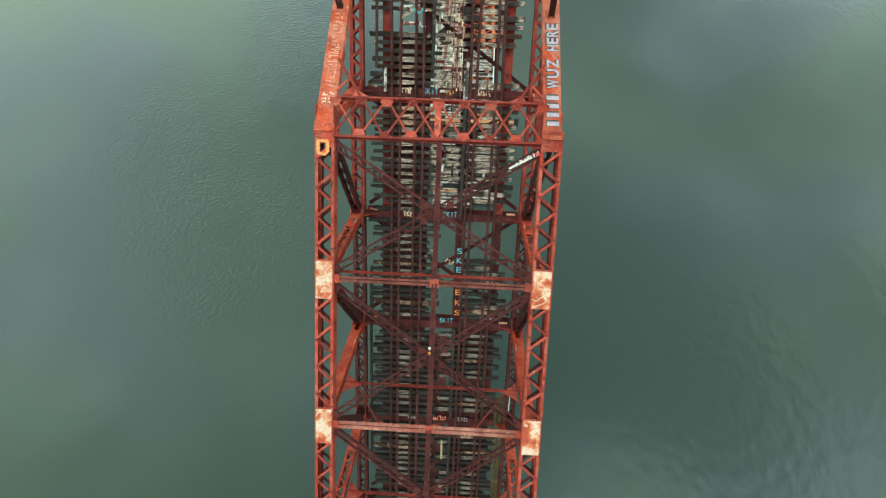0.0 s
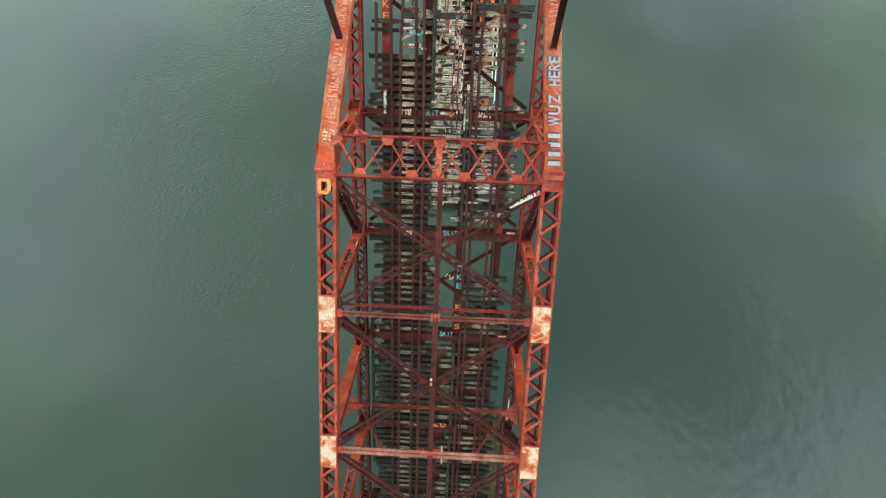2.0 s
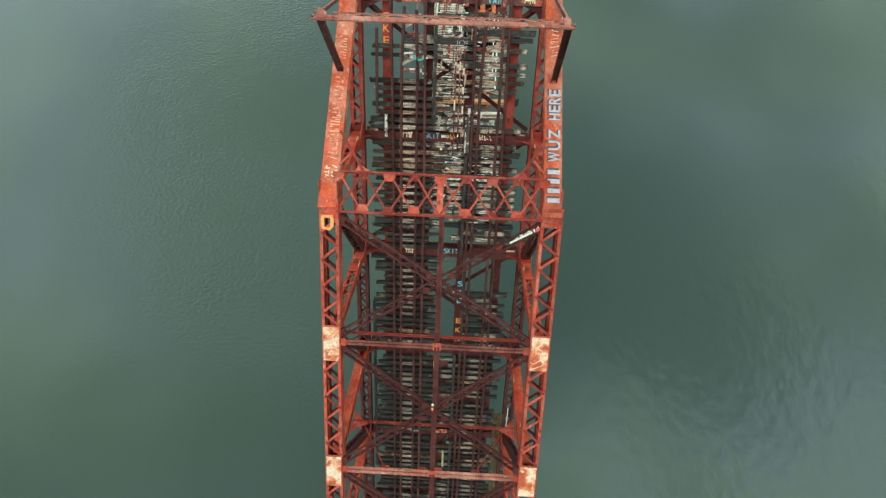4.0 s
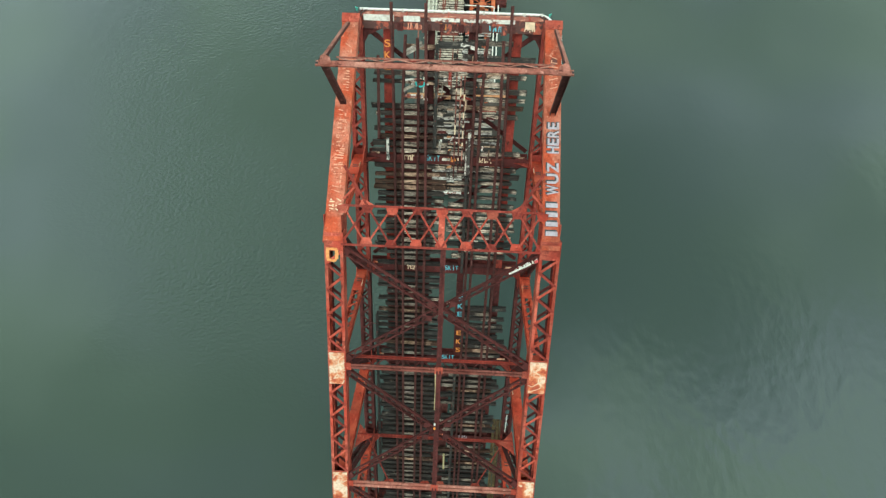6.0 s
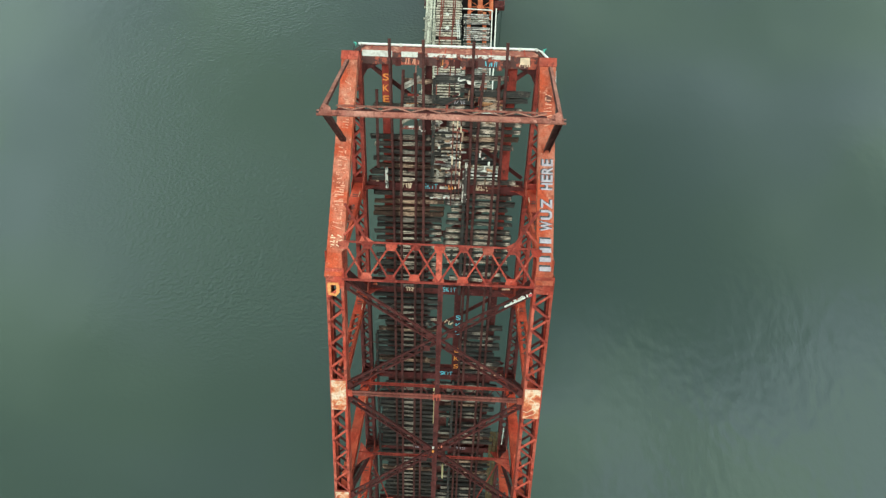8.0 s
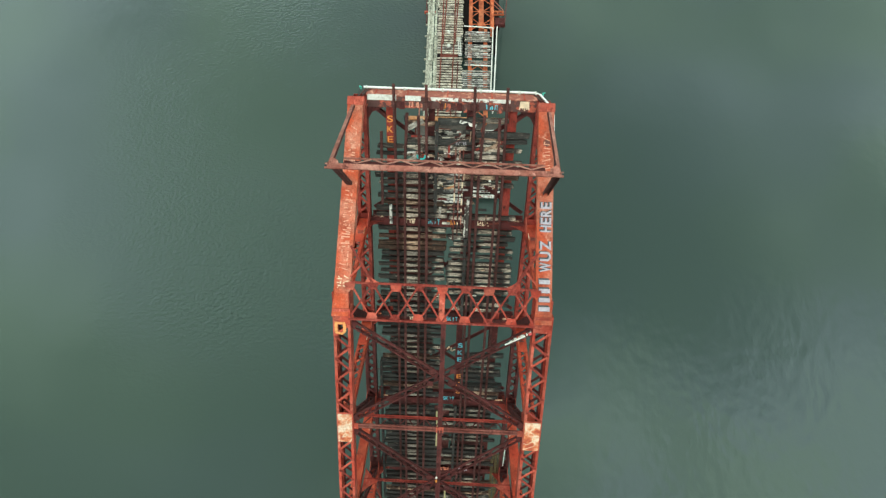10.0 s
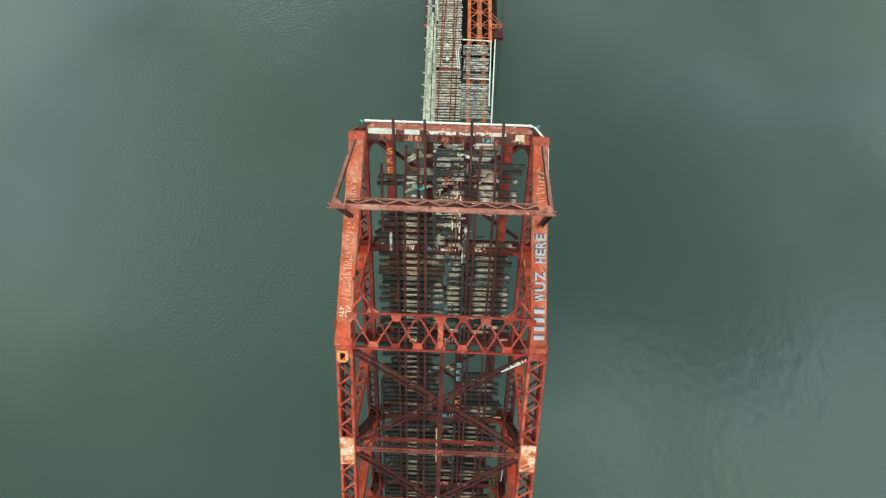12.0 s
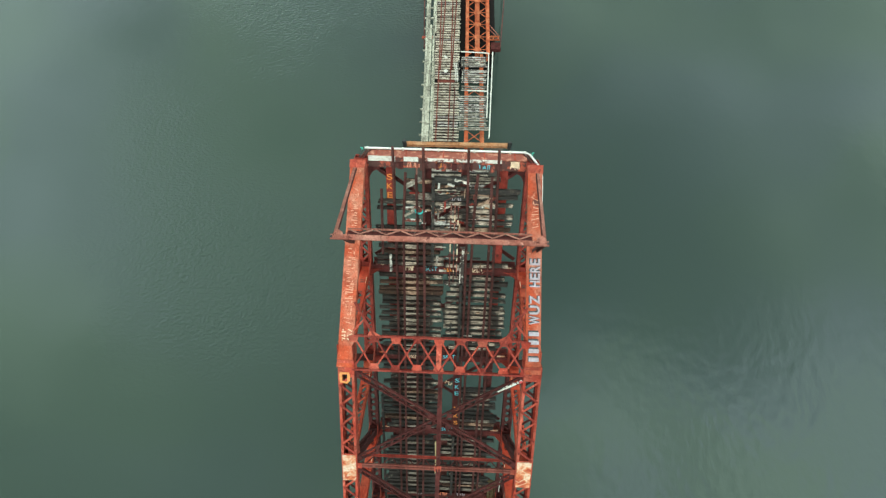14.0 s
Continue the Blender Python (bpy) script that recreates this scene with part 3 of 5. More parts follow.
def portal():
    t = thing("portal_bracing", LEAF, "orange-red lattice portal between the two end posts", "bridge bracing")
    a, b = V((0, -7.47, 6.71)), V((0, -6.09, 6.02))
    x0, x1 = XC - HALF + 0.34, XC + HALF - 0.34
    nrm = V((1, 0, 0)).cross((b - a).normalized())
    nrm = nrm if nrm.z > 0 else -nrm
    for o, w in ((a, 0.085), (b, 0.075)):
        sh = Shape().bar((x0, o.y, o.z), (x1, o.y, o.z), w, 0.02, nrm, 0, 0.14).bar((x0, o.y, o.z), (x1, o.y, o.z), 0.02, 0.28, nrm)
        sh.bar((x0, o.y, o.z), (x1, o.y, o.z), w, 0.02, nrm, 0, -0.14)
        part("flange", sh, DULLRED, t, "rusted flange")
    n = 8
    xs = [x0 + (x1 - x0) * i / n for i in range(n + 1)]
    at = lambda i, low: V((xs[i], *((b if low else a).yz)))
    for i in range(n):
        piece("brace_angle", at(i, i % 2 == 1) + nrm * 0.10, at(i + 1, i % 2 == 0) + nrm * 0.10, 0.075, 0.05, DULLRED, t, nrm)
        piece("brace_strap", at(i, i % 2 == 0) + nrm * 0.06, at(i + 1, i % 2 == 1) + nrm * 0.06, 0.07, 0.02, RED, t, nrm)
    along = (a - b).normalized()
    for i in range(n + 1):
        for low in (True, False):
            if (i % 2 == 0) == low or i in (0, 8, 4):
                c = at(i, low) + nrm * 0.075
                k = along * (1 if low else -1)
                w = 0.23 if i not in (0, 8) else 0.22
                pts = [c + V((-w, 0, 0)), c + V((w, 0, 0)), c + V((w, 0, 0)) + k * 0.13, c + V((w * 0.62, 0, 0)) + k * 0.31, c + V((-w * 0.62, 0, 0)) + k * 0.31, c + V((-w, 0, 0)) + k * 0.13]
                sh = Shape().plate(pts, 0.02, nrm)
                for e in (-0.7, -0.25, 0.25, 0.7):
                    sh.rivets(c + V((w * e, 0, 0)) + nrm * 0.01 + k * 0.07, c + V((w * e * 0.8, 0, 0)) + nrm * 0.01 + k * 0.22, 3, 0.02, nrm)
                part("gusset_plate", sh, RED, t)
            else:
                c = at(i, low) + nrm * 0.055
                k = along * (1 if low else -1)
                part("small_gusset", Shape().plate([c + V((-0.26, 0, 0)), c + V((0.26, 0, 0)), c + V((0.13, 0, 0)) + k * 0.26, c + V((-0.13, 0, 0)) + k * 0.26], 0.02, nrm), DULLRED, t)
    part("centre_plate", Shape().bar(at(4, True) + nrm * 0.09, at(4, False) + nrm * 0.09, 0.24, 0.02, nrm), RED, t)
    # knee braces down the end posts
    for i0, i1, sx in ((2, 1, -1), (6, 7, 1)):
        p, q = at(i0, False), at(i1, True)
        e = q + (q - p) * 1.0
        piece("knee_brace", q + nrm * 0.1, e + nrm * 0.1, 0.10, 0.05, DULLRED, t, nrm)
        m = (q + e) / 2
        f = V((e.x, *(b + (b - a) * 0.15).yz))
        piece("knee_strap", m + nrm * 0.08, f + nrm * 0.08, 0.08, 0.03, RED, t, nrm)
        part("gusset_plate", Shape().plate([at(i1, True) + nrm * 0.11 + V((-0.35, 0, 0)), at(i1, True) + nrm * 0.11 + V((0.35, 0, 0)), at(i1, True) + nrm * 0.11 - along * 0.3 + V((0.2 * sx, 0, 0))], 0.02, nrm), RED, t)
    return t


portal()


def top_bracing():
    t = thing("top_lateral_bracing", LEAF, "red-brown laced cross bracing between the upper chords", "bridge bracing")
    xi, xo = XC - HALF + 0.36, XC + HALF - 0.36
    # lengthwise strut on the centre line
    ys = [-7.45] + [top_y(k) for k in range(1, 5)] + [TAIL]
    for a, b in zip(ys, ys[1:]):
        sh = Shape()
        for k in (-0.065, 0.065):
            sh.bar((XC + 0.10 + k, a, top(a) - 0.06), (XC + 0.10 + k, b, top(b) - 0.06), 0.075, 0.02).bar((XC + 0.10 + k * 0.6, a, top(a) - 0.14), (XC + 0.10 + k * 0.6, b, top(b) - 0.14), 0.02, 0.18)
        sh.bar((XC + 0.10, a, top(a) - 0.10), (XC + 0.10, b, top(b) - 0.10), 0.15, 0.016)
        part("centre_strut", sh, MAROON, t)
        m = (a + b) / 2
        for sx in (1, -1):
            p, q = V(((xi, xo)[sx < 0], a - 0.3, top(a) - 0.22)), V(((xo, xi)[sx < 0], b + 0.3, top(b) - 0.22))
            laced("diagonal_brace", p, q, 0.33, 0.10 + 0.02 * sx, MAROON, t, pitch=0.40, faces=(1, -1), flange=0.07, bar_w=0.032, ends=0.3)
        for dx, dy in ((-0.42, 0.28), (0.42, -0.28), (0.0, 0.36), (0.0, -0.36), (-0.5, -0.34), (0.5, 0.34)):
            part("gusset_plate", Shape().bar((XC + 0.1 + dx - 0.13, m + dy, top(m + dy) - 0.13), (XC + 0.1 + dx + 0.13, m + dy, top(m + dy) - 0.13), 0.26, 0.02), MAROON, t)
    for k in range(1, 5):
        y, h = top_y(k), top(top_y(k))
        sh, dn = Shape(), (0, 0.14, 1)
        wide = 0.085 if k == 1 else 0.135
        for e in (-wide / 2 - 0.03, wide / 2 + 0.03):
            sh.bar((xi, y, h - 0.10), (xo, y, h - 0.10), wide, 0.02, dn, e).bar((xi, y, h - 0.18), (xo, y, h - 0.18), 0.02, 0.15, dn, e * 0.35)
        strut = part("cross_strut", sh, GANTRY if k > 1 else FADED_RED, t, "pinkish double-angle strut")
        low = h - 0.72 if k == 1 else 5.6
        yl = y + 0.08 if k == 1 else y + 0.3
        part("lower_flange", Shape().bar((xi, yl, low), (xo, yl, low), 0.13, 0.02).bar((xi, yl, low + 0.06), (xo, yl, low + 0.06), 0.02, 0.12), DULLRED, strut, "dull red lower flange")
        if k == 1:
            zigzag("lacing_bar", (xi, (y + yl) / 2, (h - 0.1 + low) / 2), (xo, (y + yl) / 2, (h - 0.1 + low) / 2), 0.56, 0.42, 0.05, 0.02, MAROON, strut, (0, 1, 0.1), 0.0)
        else:
            for sx, x in ((1, xi), (-1, xo)):
                part("sway_gusset", Shape().plate([(x, yl, low + 0.9), (x, yl, low - 0.7), (x + sx * 0.45, yl, low - 0.1), (x + sx * 0.75, yl, low + 0.15), (x + sx * 0.3, yl, low + 0.5)], 0.025, (0, 1, 0)), RED, t)
                piece("sway_brace", (x + sx * 0.5, yl - 0.02, low + 0.05), (x + sx * 1.9, y + 0.02, h - 0.25), 0.06, 0.04, DULLRED, t)
                for e, z in ((1.9, h - 0.28), (3.55, h - 0.28)):
                    part("small_gusset", Shape().plate([(x + sx * e + dx, (y if z > low + 0.5 else yl), z + dz) for dx, dz in ((-0.28, 0.12), (0.28, 0.12), (0.15, -0.16), (-0.15, -0.16))], 0.02, (0, 1, 0)), RED, t)
        for x in (xi + 0.1, XC + 0.10, xo - 0.1):
            part("gusset_plate", Shape().bar((x - 0.17, y + 0.02, h - 0.06), (x + 0.17, y + 0.02, h - 0.06), 0.36, 0.02), RED, t)
    return t


top_bracing()


def gantry():
    t = thing("tip_gantry", LEAF, "pinkish rusted steel frame standing on the end posts", "steel frame")
    y, z, hx, gx = -0.59, 6.92, 4.32, XC - 0.08
    a, b = V((gx - hx, y, z)), V((gx + hx, y, z))
    # a shallow truss: upper channel, lower angle, lacing between and a rusted web behind
    face = (0, 0.8, 0.6)
    part("cross_beam", Shape().bar(a, b, 0.22, 0.025, face, 0, 0.02).bar(a, b, 0.025, 0.05, face, 0.098).bar(a, b, 0.025, 0.05, face, -0.098), GANTRY, t)
    r0, r1 = V((a.x + 0.62, -0.44, 6.45)), V((b.x - 0.62, -0.44, 6.45))
    part("lower_angle", Shape().bar(r0, r1, 0.06, 0.05, (0, 0, 1)), GANTRY, t)
    up = V((0, 1, 0.17))
    m0, m1 = V((r0.x, -0.47, 6.62)), V((r1.x, -0.47, 6.62))
    zigzag("lacing_bar", m0, m1, 0.32, 0.52, 0.06, 0.02, FADED, t, up, 0.0)
    part("web", Shape().bar(m0 - V((0, 0.10, 0)), m1 - V((0, 0.10, 0)), 0.36, 0.02, up), MAROON, t, "dark rusted web")
    for sx in (-1, 1):
        e = V((gx + sx * (hx - 0.22), y + 0.05, z))
        foot = V((XC + sx * HALF, -2.75, 3.40))
        tip = V((XC + sx * (HALF + 0.10), 0.10, 1.05))
        part("leg", Shape().channel(e, foot, 0.14, 0.24, (sx, 0, 0), 0, 1, 0.025), RAIL, t, "dark leg")
        br = part("brace", Shape().bar(e, tip, 0.15, 0.02, (0, 0, 1), 0, 0.09), GANTRY, t)
        for k in (-0.075, 0.075):
            part("web", Shape().bar(e, tip, 0.02, 0.09, (0, 0, 1), k, 0.035), RAIL if k * sx * -1 > 0 else GANTRY, br)
        part("corner_plate", Shape().plate([e + V((sx * 0.06, -0.06, 0.09)), e + V((-sx * 0.34, -0.04, 0.09)), e + V((-sx * 0.26, 0.16, -0.05)), e + V((-sx * 0.06, 0.26, -0.10)), e + V((sx * 0.06, 0.18, -0.04))], 0.02, (0, 0.4, 1)), GANTRY, t)
        # Solid black block: the shade in the hollow beam end put into colour.
        part("end_box", Shape().bar(e + V((sx * 0.14, -0.06, -0.02)), e + V((sx * 0.22, -0.06, -0.02)), 0.14, 0.15), BLACK, t, "black block standing for the shaded open end of the beam")
    return t


gantry()


# ---- deck of the leaf ----
RAILS = (-2.70, -1.20, 1.03, 2.52)
GUARDS = (-2.33, -1.60, 1.30, 2.20)


def floor_system():
    t = thing("floor_beams", LEAF, "dark red floor beams and stringers under the track", "bridge floor")
    for y in NODES:
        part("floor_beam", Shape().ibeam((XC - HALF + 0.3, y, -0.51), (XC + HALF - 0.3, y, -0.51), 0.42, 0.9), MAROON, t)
        for sx in (-1, 1):
            x = XC + sx * (HALF - 0.3)
            part("bracket_plate", Shape().plate([(x, y, 0.7), (x, y, -0.9), (x - sx * 1.1, y, -0.25), (x - sx * 0.45, y, 0.05)], 0.03, (0, 1, 0)), DULLRED, t)
    for x, w in ((-3.04, 0.40), (-1.10, 0.30), (0.76, 0.36), (2.72, 0.46)):
        stops = (0.0,) + NODES + (TAIL,)
        for a, b in zip(stops, stops[1:]):
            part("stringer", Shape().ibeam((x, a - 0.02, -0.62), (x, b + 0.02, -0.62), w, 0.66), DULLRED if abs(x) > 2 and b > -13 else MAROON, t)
    # Sheets added under the ties; the shade of the gaps is their colour.
    for x, w, y0, y1 in ((-2.03, 1.5, -3.6, TAIL), (-0.25, 1.3, -19.0, TAIL), (1.72, 1.4, -18.6, TAIL)):
        part("under_plate", Shape().bar((x, y0, -0.42), (x, y1, -0.42), w, 0.03), RAIL, t, "rust-coloured sheet added under the ties to darken their gaps")
    for a, b in zip((0.0,) + NODES, NODES + (TAIL,)):
        for sx in (1, -1):
            piece("lateral_angle", (XC + sx * 3.9, a - 0.3, -1.12 - 0.03 * sx), (XC - sx * 3.9, b + 0.3, -1.12 - 0.03 * sx), 0.20, 0.06, MAROON, t)
    return t


floor_system()


def tip_beam():
    t = thing("tip_floor_beam", LEAF, "rust-streaked end floor beam with a strip of white paint", "bridge beam")
    x0, x1 = XC - HALF + 0.3, XC + HALF - 0.3
    part("beam", Shape().ibeam((x0, 0.10, -0.50), (x1, 0.10, -0.50), 0.46, 1.0), MAROON, t)
    part("edge_plate", Shape().bar((x0, 0.42, -0.33), (x1, 0.42, -0.33), 0.70, 0.03, (0, 0.985, 0.17)), EDGE_RED, t, "red edge plate worn pale and rusted")
    part("rusty_plate", Shape().bar((x0, 0.08, 0.012), (x1, 0.08, 0.012), 0.50, 0.02), RUSTED, t, "red plate eaten by dark rust")
    for a, b, w, mat in ((-4.05, -2.72, 0.25, WHITE), (-2.30, -1.58, 0.22, WHITE), (-1.25, 0.15, 0.15, FLAKED), (0.18, 1.05, 0.13, FLAKED), (1.1, 2.55, 0.16, FLAKED)):
        part("white_strip", Shape().bar((a, 0.29, 0.047), (b, 0.29, 0.047), w, 0.05), mat, t, "flaking white-painted box strip")
    for i, x in enumerate((-2.62, -2.45, -1.42, -1.2, -0.62, -0.3, -0.05, 0.22, 0.5, 0.82, 1.05, 2.1, 2.5)):
        part("joint_block", Shape().bar((x, -0.16 - 0.05 * (i % 3), 0.06), (x, 0.12, 0.06), 0.16 + 0.09 * (i % 2), 0.12), (RAIL, MAROON, RUSTED)[i % 3], t)
    for x in (-3.7, -2.2, -0.35, 1.7, 3.2):
        part("stiffener", Shape().bar((x, 0.40, -0.02), (x, 0.52, -0.64), 0.05, 0.05, (0, 1, 0)), RED, t)
    for sx in (-1, 1):
        x = XC + sx * (HALF - 0.3)
        part("corner_bracket", Shape().plate([(x, 0.2, -0.1), (x, -0.9, -0.1), (x - sx * 0.25, -0.45, -0.1), (x - sx * 1.0, -0.1, -0.1), (x - sx * 1.0, 0.1, -0.1)], 0.03, (0, 0, 1)), MAROON, t)
        part("corner_brace", Shape().bar((x - sx * 0.3, -0.2, -0.25), (x - sx * 1.25, -1.05, -0.5), 0.16, 0.12), MAROON, t)
    p = Shape().tube([(XC - HALF + 0.1, 0.57, -0.68), (XC + HALF - 0.35, 0.57, -0.68), (XC + HALF - 0.1, 0.50, -0.58), (XC + HALF + 0.22, 0.25, 0.1), (XC + HALF + 0.40, -0.1, 0.7), (XC + HALF + 0.40, -1.2, 1.5)], 0.052)
    pipe = thing("white_conduit", LEAF, "white pipe running along the end of the bridge leaf", "pipe")
    part("pipe", p, BRIGHT_WHITE, pipe)
    for x in (-4.2, -2.4, -0.6, 1.2, 3.0, 3.75):
        part("clamp", Shape().bar((x - 0.04, 0.55, -0.68), (x + 0.04, 0.55, -0.68), 0.15, 0.15), WHITE, pipe)
    for sx in (-1, 1):
        x = XC + sx * HALF
        m = thing("navigation_lamp", LEAF, "small teal lamp at the corner of the leaf", "lamp", "corner lamps")
        part("housing", Shape().tube([(x + sx * 0.02, 0.50, -0.50), (x - sx * 0.02, 0.60, -0.50), (x + sx * 0.08, 0.64, -0.48)], 0.035, 6), TEAL, m)
        part("bracket", Shape().bar((x + sx * 0.1, 0.2, -0.2), (x + sx * 0.06, 0.52, -0.50), 0.05, 0.05), BLACK, m)
        c = thing("bent_corner_rails", LEAF, "dark bent angles closing the corner", "steel angle", "corner angles")
        for k in (0.0, 0.16):
            part("angle", Shape().bar((x - sx * (0.25 + k), 0.52, -0.55), (x + sx * (0.28 - k), 0.1, 0.2), 0.07, 0.1), RAIL, c)
    return t


tip_beam()


def rail_section(pts):
    """A flat-bottomed rail along a line of points."""
    sh = Shape()
    for p, q in zip(pts, pts[1:]):
        sh.profile(p, q, [(-0.07, -0.08), (0.07, -0.08), (0.07, -0.06), (0.012, -0.05), (0.012, 0.04), (0.038, 0.05), (0.038, 0.085), (-0.038, 0.085), (-0.038, 0.05), (-0.012, 0.04), (-0.012, -0.05), (-0.07, -0.06)])
    return sh


def tracks():
    rnd = random.Random(4)
    for side, rails, guards, x0, x1 in ((0, RAILS[:2], GUARDS[:2], -3.68, -0.22), (1, RAILS[2:], GUARDS[2:], -0.10, 3.32)):
        t = thing("railroad_track", LEAF, ("rusted rails on weathered, partly missing timber ties", "rusted rails on broken grey ties with wide gaps")[side], "railroad track", "tracks of the leaf")
        for x in rails:
            part("rail", rail_section([(x - 0.13, 0.95, 0.22), (x - 0.05, -3.5, 0.22), (x, -8.0, 0.22), (x, TAIL, 0.22)]), RAIL, t)
        for i, x in enumerate(guards):
            part("guard_rail", rail_section([(x + 0.12 - 0.2 * i, -0.35 - 0.12 * i, 0.21), (x, -3.2, 0.21), (x, TAIL, 0.21)]), RAIL, t)
        y = -0.95
        while y > TAIL + 0.4:
            y -= rnd.uniform(0.33, 0.40)
            if side == 0:
                miss = 0.9 if (-0.9 > y > -1.75 or -2.55 > y > -3.25) else 0.02
            else:
                miss = 0.4 if y > -3.4 else 0.22 if y > -6.6 else 0.92 if -11.3 > y > -14.3 else 0.15 if -14.3 > y > -18.0 else 0.05
            if rnd.random() < miss or any(-0.28 < y - k < (0.50 if side and k < -7 else 0.28) for k in NODES):
                continue
            j = lambda k: rnd.uniform(-k, k)
            a, b = x0 + j(0.10), x1 + j(0.08)
            if rnd.random() < 0.14:
                a += rnd.choice((0.3, 0.6, 0.9))
            if rnd.random() < 0.14:
                b -= rnd.choice((0.3, 0.7))
            # Below y -11.5 most ties take darker timber: shade put into colour.
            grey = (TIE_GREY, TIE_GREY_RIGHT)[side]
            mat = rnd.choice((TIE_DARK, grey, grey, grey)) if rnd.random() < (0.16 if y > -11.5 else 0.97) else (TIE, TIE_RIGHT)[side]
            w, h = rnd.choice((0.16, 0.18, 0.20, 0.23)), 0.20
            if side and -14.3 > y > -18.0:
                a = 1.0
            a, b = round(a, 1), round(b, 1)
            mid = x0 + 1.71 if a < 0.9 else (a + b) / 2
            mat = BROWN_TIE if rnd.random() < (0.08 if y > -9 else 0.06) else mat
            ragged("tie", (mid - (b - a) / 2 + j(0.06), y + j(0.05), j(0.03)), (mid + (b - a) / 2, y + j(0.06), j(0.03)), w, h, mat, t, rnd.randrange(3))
    # long timbers bolted along the ties
    for x, y0, y1, mat in ((-0.80, -0.7, -5.4, TIE_DARK), (0.84, -4.6, -6.7, FLAKED_TIMBER), (0.80, -6.8, -12.2, TIE_DARK), (0.72, -18.4, -24.0, TIE_DARK), (0.72, -24.8, -33.0, TIE_DARK), (-3.04, -5.0, -6.08, FLAKED_TIMBER), (-3.78, -15.1, -18.0, TIE_DARK), (-3.80, -18.2, -27.0, TIE_DARK)):
        g = thing("guard_timber", LEAF, "bolted dark guard timber lying along the ties" if mat is TIE_DARK else "guard timber with flaking white paint lying along the ties", "timber", "guard timbers")
        w = 0.15 if mat is TIE_DARK else 0.13
        piece("timber", (x, y0, 0.19), (x, y1, 0.19), w, 0.15, mat, g)
        n = int((y0 - y1) / 0.75) if mat is TIE_DARK else 0
        for i in range(n):
            piece("bolt_head", (x - 0.03, y0 - 0.4 - 0.75 * i, 0.275), (x + 0.03, y0 - 0.4 - 0.75 * i, 0.275), 0.06, 0.03, RAIL, g)


tracks()

# ---- sprayed writing on the leaf ----
def on_post(data, along, across, lift=0.275):
    """A place on an end post's cover plate: metres up from its foot, metres to the right of its middle."""
    _, p, q, d, s, u = data
    return p + d * along + V((1, 0, 0)) * across + u * lift


def lettering(name, body, at, along, upright, size, mat, parent, length, label="", fat=0.02):
    """Readable writing in the built-in font, letter by letter, laid on a surface."""
    a, u = V(along).normalized(), V(upright).normalized()
    n = a.cross(u)
    cell = length / len(body)
    for i, letter in enumerate(body):
        cu = bpy.data.curves.new(name, "FONT")
        cu.body, cu.size, cu.extrude, cu.offset = letter, size, 0.003, fat * size * 0.5
        tmp = bpy.data.objects.new(name, cu)
        scene.collection.objects.link(tmp)
        bpy.context.view_layer.update()
        me = bpy.data.meshes.new_from_object(tmp.evaluated_get(bpy.context.evaluated_depsgraph_get()))
        bpy.data.objects.remove(tmp)
        me.materials.clear()
        me.materials.append(mat)
        lo, hi = min(v.co.x for v in me.vertices), max(v.co.x for v in me.vertices)
        k = cell * 0.86 / (hi - lo) if letter != "I" else 0.8
        lo -= 0.0 if letter != "I" else cell * 0.4 / k
        ob = new(name, me)
        ob.parent = parent
        ob.matrix_basis = Matrix.Translation(V(at) + a * (i * cell - lo * k) + n * 0.006) @ Matrix((a, u, n)).transposed().to_4x4() @ Matrix.Diagonal((k, 1, 1, 1))
        tagged(ob, label)


